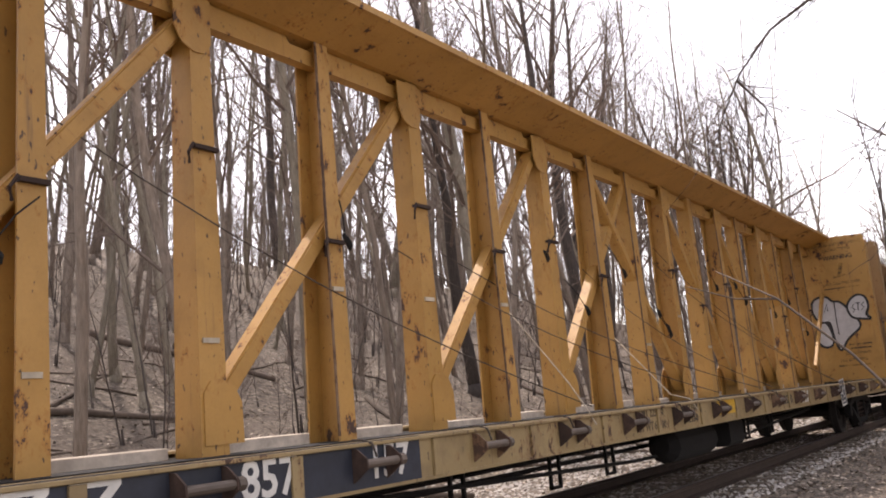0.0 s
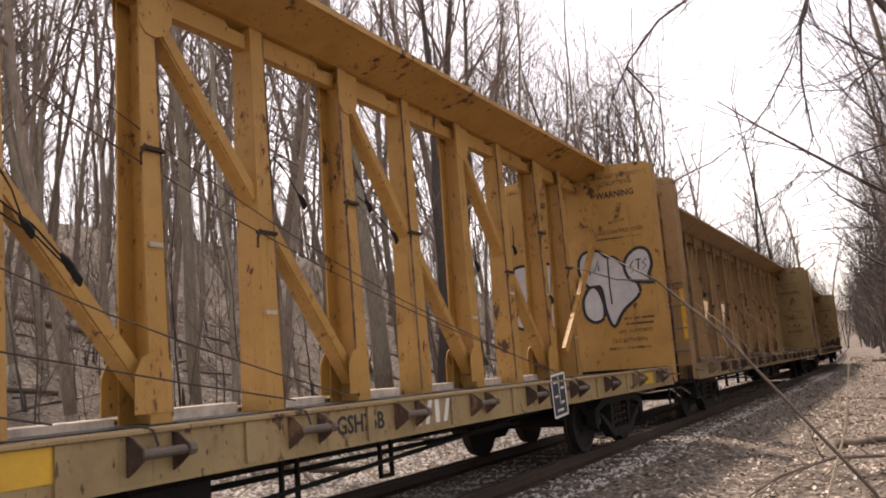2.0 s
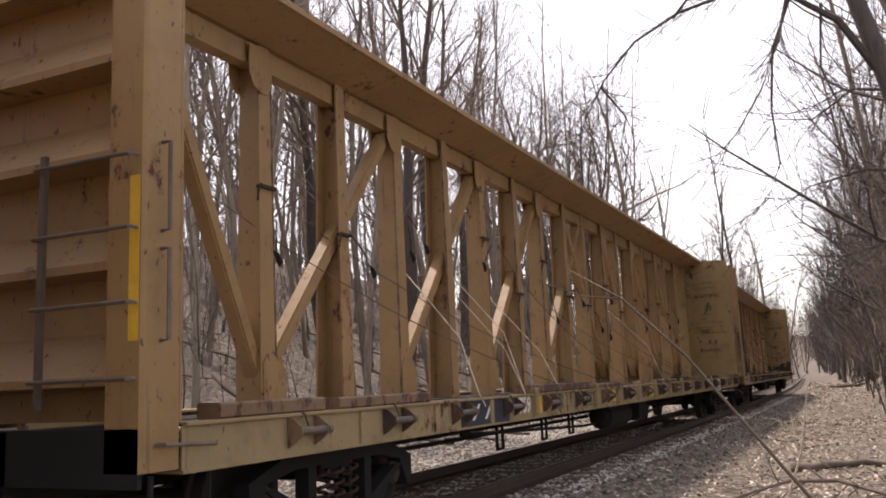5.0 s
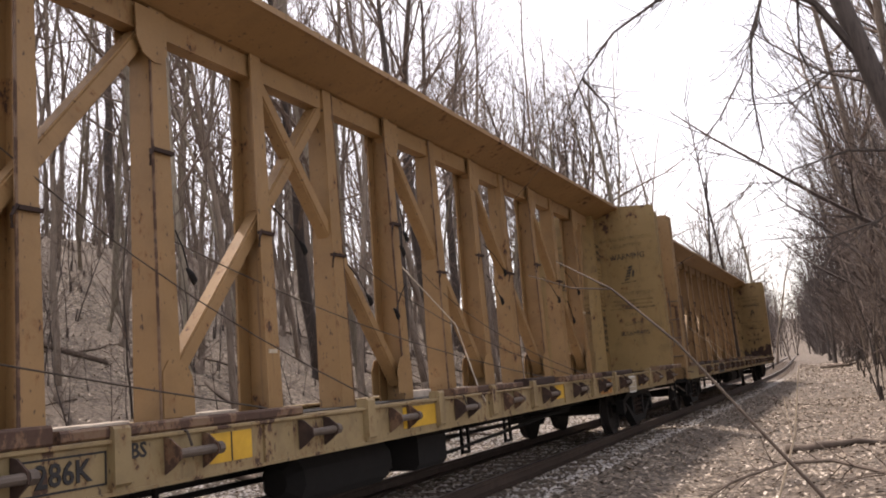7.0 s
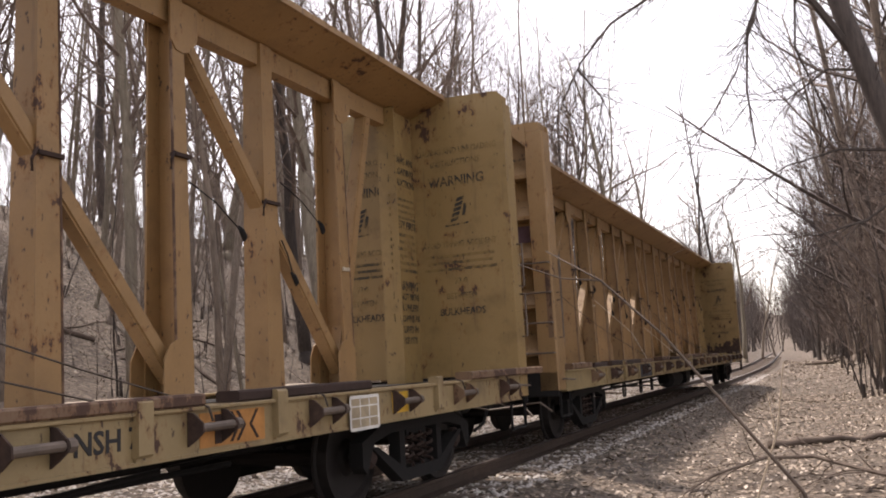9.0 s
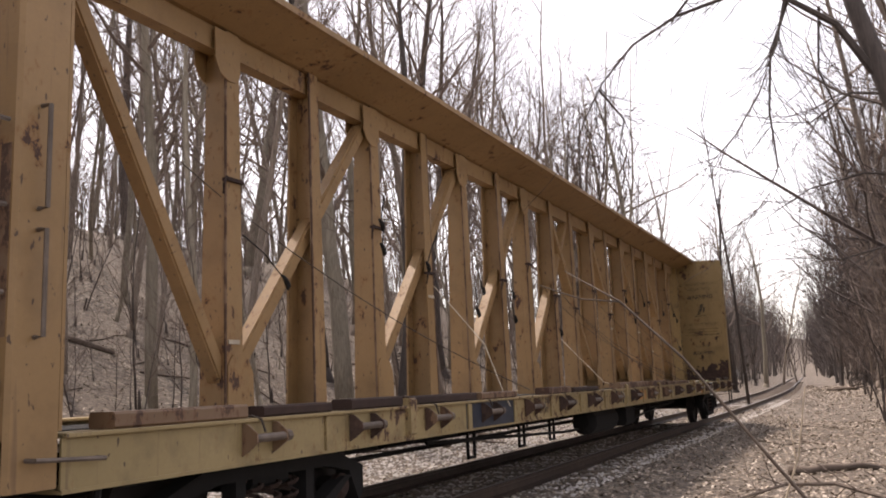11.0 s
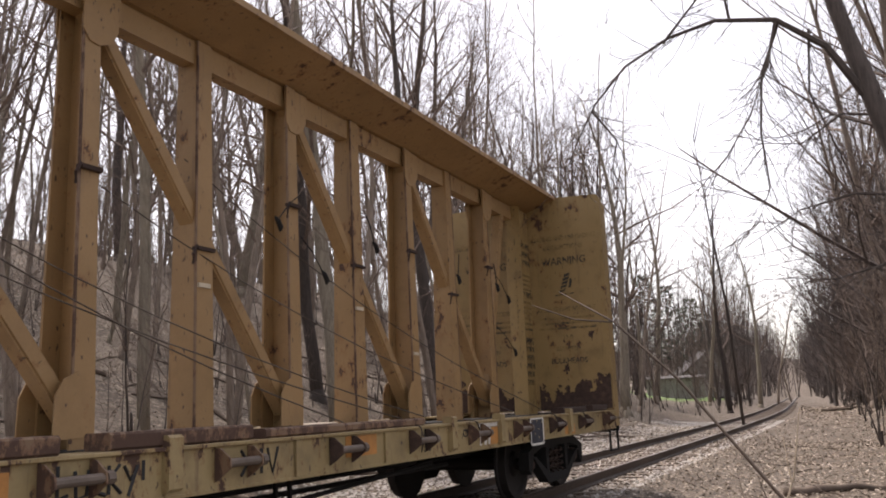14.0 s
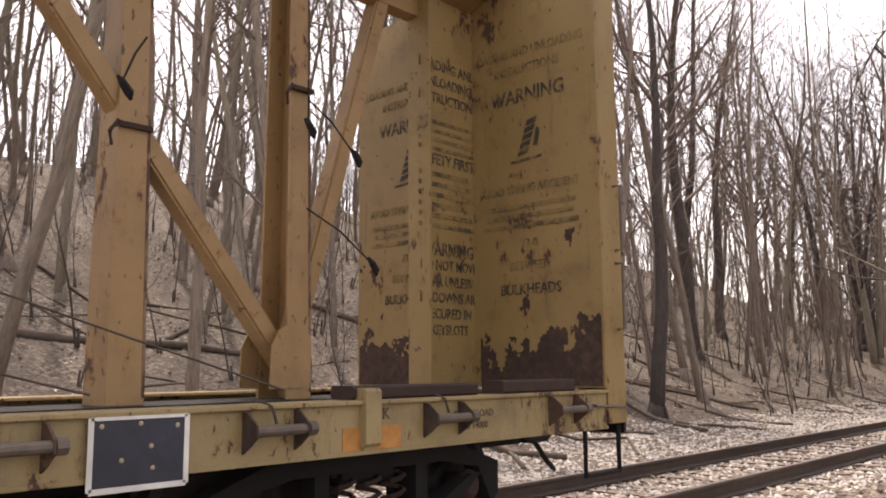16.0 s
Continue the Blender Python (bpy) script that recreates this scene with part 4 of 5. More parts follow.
def tan_car():
    car, (w0, w1), sets = flat_car("tan", "faded tan centre-beam flat car with rust-streaked side sill", 23)
    loading_signs(w1, LENGTH - 0.3, WORNINK, dz=-0.35)
    panel_signs(car, WORNINK)
    number_on_end(w0, "861759")
    patch(car, 4.55, 0.88, 1.2, 0.265, NAVY, "dark navy number panel")
    s = Shape()
    for y in (4.2, 4.5):
        s.along_x([(y, 0.8), (y + 0.05, 0.8), (y + 0.2, 0.95), (y + 0.15, 0.95)], HALF + 0.004, HALF + 0.007)
    part("white_mark", s, WHITE, car, "white painted marks")
    lettering("759", 0.24, WHITE, car, on_side(HALF + 0.003, 5.62, 0.88))
    patch(car, 6.05, 0.88, 0.24, 0.2, SIGNYEL, "yellow reflector")
    for i, w in enumerate(("WT 2211", "WT 649")):
        lettering(w, 0.10, FADEBLACK, car, on_side(HALF + 0.002, 6.8, 0.94 - 0.12 * i))
    lettering("286K", 0.15, BLACK, car, on_side(HALF + 0.006, 8.05, 0.87))
    b = Shape()
    for a, c in ((7.8, 7.81), (8.3, 8.31)):
        b.box(HALF + 0.001, HALF + 0.004, a, c, 0.79, 0.955)
    for z in (0.79, 0.945):
        b.box(HALF + 0.001, HALF + 0.004, 7.8, 8.31, z, z + 0.01)
    part("stencil_frame", b, BLACK, car)
    lettering("FBS", 0.11, BLACK, car, on_side(HALF + 0.002, 8.5, 0.93))
    patch(car, 9.26, 0.88, 0.38, 0.17, SIGNYEL, "two-part yellow reflector")
    patch(car, 9.26, 0.88, 0.012, 0.17, BLACK, proud=0.006)
    patch(car, 11.75, 0.88, 0.66, 0.17, SIGNYEL, "scuffed yellow reflector")
    lettering("NSH 76", 0.16, BLACK, car, on_side(HALF + 0.002, 16.84, 0.87))
    patch(car, 17.8, 0.865, 0.62, 0.2, ORANGE, "orange painted panel")
    s = Shape()
    s.box(HALF + 0.005, HALF + 0.008, 17.62, 17.68, 0.78, 0.95)
    for y, k in ((17.76, 1), (17.82, 1), (18.02, -1)):
        s.along_x([(y, 0.78), (y + 0.025, 0.78), (y + 0.025 + k * 0.07, 0.87), (y + k * 0.07, 0.87)], HALF + 0.005, HALF + 0.008)
        s.along_x([(y + k * 0.07, 0.871), (y + 0.025 + k * 0.07, 0.871), (y + 0.025, 0.96), (y, 0.96)], HALF + 0.005, HALF + 0.008)
    part("red_mark", s, RUST, car)
    sg = sign(car, 19.36, 0.84, 0.43, 0.24, CREAM, WHITE, 0)
    g = Shape()
    for a in (-0.07, 0.07):
        g.box(0.0042, 0.0062, a - 0.005, a + 0.005, -0.11, 0.11)
    for a in (-0.04, 0.05):
        g.box(0.0042, 0.0060, -0.2, 0.2, a - 0.005, a + 0.005)
    part("placard_grid", g, WHITE, sg)
    patch(car, 20.0, 0.88, 0.28, 0.17, SIGNYEL, "yellow reflector")
    patch(car, 15.63, 0.90, 0.45, 0.17, SIGNYEL, "scuffed yellow reflector")
    return car, sets


def buff_car():
    car, (w0, w1), sets = flat_car("buff", "worn buff centre-beam flat car with chipped rusty bulkhead", 37)
    loading_signs(w1, LENGTH - 0.3, WORNINK, dz=-0.35)
    panel_signs(car, WORNINK)
    number_on_end(w0, "863265")
    part("painted_patch", Shape().box(-0.3, 1.04, 0.268, 0.279, 2.72, 3.02), PURPLE, w0, "faded purple paint on the outer sheet")
    # lower bulkhead where the paint has scraped off to rust
    cell = 0.0125
    for sx in (-1, 1):
        sc = Shape()
        index = {}

        def corner(i, k):
            if (i, k) not in index:
                q = noise.noise((i * 1.7, k * 1.9, sx)) * 0.5 * cell
                index[(i, k)] = len(sc.v)
                sc.v.append((sx * 0.16 + sx * (i * cell + q), LENGTH - 0.303, DECK + 0.01 + k * cell - q))
            return index[(i, k)]

        for i in range(93):
            for k in range(120):
                u, w = sx * (0.16 + i * cell), k * cell
                blot = noise.noise((u * 4.2, 7.0, w * 3.4)) + 0.7 * noise.noise((u * 12, 3.0, w * 9)) + 0.4 * noise.noise((u * 34, 1.0, w * 26))
                bias = 1.75 - 3.7 * w if w < 0.52 else -0.174 - 0.5 * (w - 0.52)
                if blot + bias - 0.35 * smooth(0.9, 0.0, i / 93) > 0.25:
                    q = (corner(i, k), corner(i + 1, k), corner(i + 1, k + 1), corner(i, k + 1))
                    sc.f.append(q if sx > 0 else q[::-1])
        part("scraped_rust", sc, MIDRUST, w1, "dark rust where the paint has scraped off")
    patch(car, 5.55, 0.88, 1.3, 0.265, NAVY, "dark navy number panel")
    for i, w in enumerate(("LT WT 22110", "LD LMT")):
        lettering(w, 0.09, FADEBLACK, car, on_side(HALF + 0.002, 7.1, 0.94 - 0.11 * i))
    s = Shape()
    for y, pts in ((10.5, [(0, 0.15), (-0.12, 0.1), (-0.12, 0.02), (0.0, 0.0)]), (10.7, [(0, 0), (0.02, 0.16), (0.12, 0.0), (0.14, 0.17)]), (10.95, [(0, 0.16), (0.07, 0.0), (0.14, 0.16)]),
                   (12.66, [(0, 0.16), (0.0, 0.01), (0.06, 0.02)]), (12.76, [(0, 0.13), (0.01, 0.0), (0.07, 0.01), (0.08, 0.13)]), (12.88, [(0.06, 0.13), (0, 0.10), (0.0, 0.02), (0.07, 0.0)]), (12.97, [(0, 0.14), (0.0, 0.0)]), (12.97, [(0.07, 0.14), (0.0, 0.07), (0.08, 0.0)]), (13.07, [(0, 0.13), (0.04, 0.06), (0.09, 0.13), (0.03, -0.02)]), (13.2, [(0, 0.15), (0, 0.05)]),
                   (14.0, [(0, 0.15), (0.13, 0.0)]), (14.0, [(0.13, 0.15), (0, 0)]), (14.2, [(0, 0), (0, 0.15)]), (14.26, [(0, 0.15), (0.05, 0), (0.11, 0.15)])):
        s.tube([(HALF + 0.003, y + a, 0.80 + b) for a, b in pts], 0.011, 4)
    part("scrawl", s, BLACK, car, "black scrawled tags")
    patch(car, 12.05, 0.88, 0.7, 0.15, ORANGE, "orange reflector panel")
    patch(car, 15.42, 0.90, 0.45, 0.15, ORANGE, "orange reflector panel")
    patch(car, 18.15, 0.85, 0.42, 0.17, ORANGE, "orange half of a painted logo panel")
    s = Shape()
    for y in (17.68, 17.80, 17.9):
        s.along_x([(y, 0.77), (y + 0.05, 0.77), (y + 0.08, 0.94), (y + 0.03, 0.94)], HALF + 0.001, HALF + 0.004)
    s.box(HALF + 0.001, HALF + 0.004, 17.65, 18.36, 0.945, 0.99)
    part("white_mark", s, WHITE, car, "white stencilled logo bars")
    lettering("11-5", 0.11, BLACK, car, on_side(HALF + 0.002, 16.5, 0.93))
    lettering("73-0", 0.11, BLACK, car, on_side(HALF + 0.002, 16.5, 0.82))
    lettering("C9", 0.10, BLACK, car, on_side(HALF + 0.002, 17.35, 0.9))
    sg = sign(car, 19.32, 0.84, 0.43, 0.29, NAVY, WHITE)
    for ry, rz in ((-0.17, 0.11), (0.0, 0.115), (0.17, 0.10), (0.05, 0.02), (0.06, -0.07), (-0.08, -0.03)):
        part("rivet", Shape().disc_x(0.004, ry, rz, [(0.0, 0.011), (0.004, 0.007)], 8), CREAM, sg)
    patch(car, 20.66, 0.81, 0.42, 0.12, ORANGE, "orange jacking pad panel")
    lettering("JACK", 0.085, FADEBLACK, car, on_side(HALF + 0.002, 20.69, 0.93))
    lettering("EMPTY LOAD", 0.06, FADEBLACK, car, on_side(HALF + 0.002, 21.5, 0.90))
    lettering("TO 14000", 0.06, FADEBLACK, car, on_side(HALF + 0.002, 21.5, 0.83))
    return car, sets


TRAIN = [yellow_car(), tan_car(), buff_car()]

# ---------------------------------------------------------------- trees


def rand_dir(rnd, d, spread):
    v = Vector((rnd.gauss(0, 1), rnd.gauss(0, 1), rnd.gauss(0, 1)))
    return (d + v.normalized() * spread).normalized()


def grow(s, rnd, p, d, length, r, segs, n, lift=0.08, wander=0.16, tip=0.25):
    """A bent, tapering shoot; returns its points with radii and directions."""
    pts, rads, dirs = [p.copy()], [r], [d.copy()]
    for i in range(segs):
        d = rand_dir(rnd, d, wander)
        d = (d + Vector((0, 0, lift))).normalized()
        p = p + d * (length / segs)
        pts.append(p.copy())
        rads.append(r * (1 - (1 - tip) * (i + 1) / segs))
        dirs.append(d.copy())
    s.tube(pts, rads, n)
    return list(zip(pts, rads, dirs))


def tree_meshes(seed, h, r, limbs, low=0.4, twigs=6, lean=0.0, reach=1.0, bark=None, subs=3, twig=None):
    rnd = random.Random(seed)
    trunk, crown = Shape(), Shape()
    d = Vector((lean * rnd.uniform(-1, 1), lean * rnd.uniform(-1, 1), 1)).normalized()
    line = grow(trunk, rnd, Vector((0, 0, -0.4)), d, h, r, 11, 8, 0.12, 0.10, 0.12)
    trunk.tube([(0, 0, -0.4), (0, 0, 0.02), (d.x * 0.3, d.y * 0.3, 0.35)], [r * 1.7, r * 1.35, r * 0.9], 8)
    for i in range(limbs):
        t = low + (1 - low) * (i + rnd.random()) / limbs
        k = min(len(line) - 2, int(t * (len(line) - 1)))
        p, pr, pd = line[k]
        p = p.lerp(line[k + 1][0], rnd.random())
        a = rnd.uniform(0, 2 * math.pi)
        out = Vector((math.cos(a), math.sin(a), rnd.uniform(0.45, 1.4))).normalized()
        L = h * rnd.uniform(0.16, 0.32) * (1.25 - 0.6 * t) * reach
        br = grow(crown, rnd, p, out, L, max(0.012, pr * rnd.uniform(0.3, 0.55)), 5, 4, 0.12, 0.2, 0.2)
        for j in range(twigs):
            q, qr, qd = br[rnd.randint(1, 5)]
            tw = grow(crown, rnd, q, rand_dir(rnd, qd, 0.85), L * rnd.uniform(0.25, 0.5), max(0.006, qr * 0.55), 3, 3, 0.10, 0.25, 0.35)
            for m in range(subs):
                w, wr, wd = tw[rnd.randint(1, 3)]
                grow(crown, rnd, w, rand_dir(rnd, wd, 0.8), L * rnd.uniform(0.10, 0.26), max(0.0045, wr * 0.6), 2, 3, 0.06, 0.25, 0.5)
    return trunk.mesh("trunk", bark or BARK[seed % 3], True), crown.mesh("crown", twig or TWIG)


def tree_at(meshes, label, x, y, turn, size, group, tilt=(0, 0), name="tree"):
    t = thing(name, label, name, group, at=pose(x, y, height(x, y), tilt[0], tilt[1], turn))
    t.scale = (size, size, size)
    part("trunk", meshes[0], None, t)
    part("crown", meshes[1], None, t)
    return t


SLIM = [tree_meshes(100 + i, 15.5 + (i % 3) * 1.5, 0.065 + 0.016 * (i % 4), 16, 0.26, 4, 0.05, bark=BARK[(0, 2, 0)[i % 3]]) for i in range(9)]
STOUT = [tree_meshes(200 + i, 17.5, 0.17 + 0.025 * i, 20, 0.30, 6, 0.06, bark=BARK[(0, 2, 1, 2)[i]]) for i in range(4)]
BUSHY = [tree_meshes(300 + i, 11 + i, 0.10 + 0.015 * i, 27, 0.12, 6, 0.10, 1.25, bark=BARK[(1, 0)[i % 2]], subs=2, twig=DARKTWIG) for i in range(5)]
DIM = [tree_meshes(600 + i, 12 + i, 0.085 + 0.012 * i, 18, 0.10, 5, 0.08, 1.25, bark=BARK[1], subs=1, twig=DARKTWIG) for i in range(5)]
BRUSH = [tree_meshes(500 + i, 13 + i, 0.07 + 0.010 * i, 14, 0.16, 4, 0.08, 1.1, subs=1) for i in range(6)]
SPRIG = [tree_meshes(700 + i, 13 + i, 0.12, 11, 0.08, 3, 0.08, 1.5, subs=0) for i in range(4)]
SAPLING = [tree_meshes(400 + i, 5.0, 0.024, 9, 0.25, 4, 0.15, 1.2) for i in range(4)]
taken = []


def free(x, y, gap):
    if y > 38 and -0.225 < x / y < -0.14 and y < 106:    # the shed stays in view through the trees
        return False
    for a, b in taken:
        if (a - x) ** 2 + (b - y) ** 2 < gap * gap:
            return False
    taken.append((x, y))
    return True


def joined_wood(name, label, spots, kinds, rnd):
    """Trees too far off to tell apart, as one mesh with two materials."""
    vs, fs, mats, n = [], [], [], 0
    cache = {}
    for x, y, size in spots:
        pair = rnd.choice(kinds)
        m = np.array(pose(x, y, height(x, y), rnd.uniform(-5, 5), rnd.uniform(-5, 5), rnd.uniform(0, 360)) @ Matrix.Scale(size, 4))
        for slot, me in enumerate(pair):
            if me.name not in cache:
                co = np.empty(len(me.vertices) * 3)
                me.vertices.foreach_get("co", co)
                cache[me.name] = (co.reshape(-1, 3), [tuple(q.vertices) for q in me.polygons])
            co, polys = cache[me.name]
            vs.append(co @ m[:3, :3].T + m[:3, 3])
            fs += [tuple(i + n for i in q) for q in polys]
            mats += [slot] * len(polys)
            n += len(co)
    me = bpy.data.meshes.new(name)
    me.from_pydata(np.concatenate(vs).tolist(), [], fs)
    for m in kinds[0]:
        me.materials.append(m.materials[0])
    me.polygons.foreach_set("material_index", mats)
    me.update()
    tagged(new(name, me), label, "woodland", kind="stuff")


# bearing, distance, kind, size
FAR_TREES = [(14.3, 62, 4, 1.0), (13.6, 70, 0, 0.9), (12.4, 75, 5, 1.05), (8.5, 82, 1, 1.0), (7.3, 66, 2, 0.95), (6.1, 95, 6, 1.1), (5.5, 88, 3, 1.0), (4.5, 105, 7, 1.1), (3.7, 120, 5, 1.1), (9.3, 95, 4, 1.0), (15.8, 58, 6, 0.8), (6.6, 125, 8, 1.2), (8.0, 110, 9, 1.1)]


def plant_wood():
    rnd = random.Random(77)
    # hillside behind the track, nearest
    n = 0
    while n < 175:
        x, y = -9.3 - 22 * rnd.random() ** 1.2, rnd.uniform(-2, 62)
        if not free(x, y, 1.35):
            continue
        stout = rnd.random() < 0.2
        tree_at(rnd.choice(STOUT if stout else SLIM), "tall bare woodland tree with grey bark" if stout else "slim bare woodland tree on the leafy slope", x, y, rnd.uniform(0, 360), rnd.uniform(0.75, 1.15), "hillside trees", (rnd.gauss(0, 5), rnd.gauss(0, 5)))
        n += 1
    for i in range(48):
        x, y = rnd.uniform(-22, -8.2), rnd.uniform(3, 55)
        tree_at(rnd.choice(SAPLING), "thin leafless sapling on the slope", x, y, rnd.uniform(0, 360), rnd.uniform(0.5, 1.1), "slope saplings", (rnd.uniform(-14, 14), rnd.uniform(-14, 14)), "sapling")
    under = []
    while len(under) < 560:
        x, y = -8.8 - 24 * rnd.random(), rnd.uniform(0, 62)
        under.append((x, y, rnd.uniform(0.3, 0.95)))
    joined_wood("undergrowth", "thin tangled undergrowth on the leafy slope", under, SAPLING, rnd)
    # taller row over the cars, ahead
    for x, y, k, sc in ((-13.4, 45, 2, 1.15), (-15.2, 52, 4, 1.1), (-12.0, 58, 1, 0.95)):
        tree_at(BUSHY[k], "dark spreading tree with a dense bare crown", x, y, 50 * k, sc, "hillside trees")
    for x, y, k in ((-15.8, 35, 2), (-15, 38, 0), (-13, 47, 1), (-17, 58, 2), (-14.5, 70, 3), (-19, 64, 1)):
        tree_at(STOUT[k], "tall bare tree with spreading limbs", x, y, 70 * k + 20, rnd.uniform(0.95, 1.1), "hillside trees")
    # right of the path, near
    n = 0
    while n < 115:
        y = rnd.uniform(15, 85)
        x = TRACK_X + bend(y) + 6.0 + 9 * rnd.random() ** 1.5 + max(0, 30 - y) * 0.07
        if not free(x, y, 1.0):
            continue
        tree_at(rnd.choice(BUSHY + BUSHY + SLIM), "dense leafless tree beside the path", x, y, rnd.uniform(0, 360), rnd.uniform(0.85, 1.4), "path trees", (rnd.uniform(-4, 4), rnd.uniform(-8, 1)))
        n += 1
    for az, dist, k, sc in FAR_TREES:
        x, y = -dist * math.sin(radians(az)), dist * math.cos(radians(az))
        kinds = (STOUT + BUSHY)
        tree_at(kinds[k % len(kinds)], "bare tree standing beside the distant line", x, y, 77 * k, sc, "lineside trees", (rnd.uniform(-7, 7), rnd.uniform(-7, 7)))
    back = []
    while len(back) < 430:
        x, y = rnd.uniform(-75, -20), rnd.uniform(-8, 100)
        if (y < 62 and x > -30) or (y > 75 and x > -26) or not free(x, y, 1.4):
            continue
        back.append((x, y, rnd.uniform(0.8, 1.2)))
    joined_wood("far_wood", "bare trees crowding the top of the hillside", back, BRUSH, rnd)
    side = []
    while len(side) < 300:
        y = rnd.uniform(85, 420)
        lx = (4.8 + 20 * rnd.random() ** 2) * rnd.choice((1, 1, -1))
        x = TRACK_X + bend(y) + lx
        if (lx < 0 and y < 118) or not free(x, y, 1.2):
            continue
        side.append((x, y, rnd.uniform(1.0, 1.6)))
    while len(side) < 360:
        y = rnd.uniform(62, 135)
        x = TRACK_X + bend(y) - rnd.uniform(4.5, 20)
        if (82 < y < 130 and -26 < x < -14) or not free(x, y, 1.6):
            continue
        side.append((x, y, rnd.uniform(0.75, 1.05)))
    while len(side) < 430:
        y = rnd.uniform(108, 240)
        side.append((TRACK_X + bend(y) - rnd.uniform(4.6, 16), y, rnd.uniform(0.8, 1.2)))
    while len(side) < 520:
        y = rnd.uniform(32, 95)
        side.append((TRACK_X + bend(y) + 6.5 + 9 * rnd.random(), y, rnd.uniform(0.6, 1.1)))
    while len(side) < 570:
        x, y = rnd.uniform(-110, 40), rnd.uniform(240, 480)
        side.append((x, y, rnd.uniform(0.9, 1.4)))
    hill = []
    while len(hill) < 620:
        x, y = rnd.uniform(-110, 45), 235 + 330 * rnd.random() ** 1.5
        hill.append((x, y, rnd.uniform(0.9, 1.4)))
    joined_wood("distant_wood", "distant bare wood closing off the cutting", hill, SPRIG, rnd)
    brush = []
    while len(brush) < 420:
        y = 14 + 110 * rnd.random() ** 1.2
        lx = 5.1 + 8 * rnd.random() ** 1.4 + max(0, 26 - y) * 0.08
        if rnd.random() < 0.2 and y > 60:
            lx = -lx + 1.5
        brush.append((TRACK_X + bend(y) + lx, y, rnd.uniform(0.6, 1.5)))
    joined_wood("roadside_brush", "tangled leafless brush along the path", brush, SAPLING, rnd)
    joined_wood("cutting_wood", "bare trees lining the railway into the distance", side, DIM, rnd)
    # the thick of the wood, up the slope
    rnd = random.Random(205)
    n = 0
    while n < 24:
        x, y = rnd.uniform(-30, -14), rnd.uniform(1, 19)
        if not free(x, y, 0.8):
            continue
        tree_at(rnd.choice(SLIM), "slim bare woodland tree on the leafy slope", x, y, rnd.uniform(0, 360), rnd.uniform(0.8, 1.2), "hillside trees", (rnd.gauss(0, 6), rnd.gauss(0, 6)))
        n += 1


plant_wood()


def along(az, el, dist):
    """A point seen from the camera's stand at that azimuth and elevation, dist metres ahead."""
    a, e = radians(az), radians(el)
    return Vector((dist * math.tan(a), dist, 1.6 + dist / math.cos(a) * math.tan(e)))


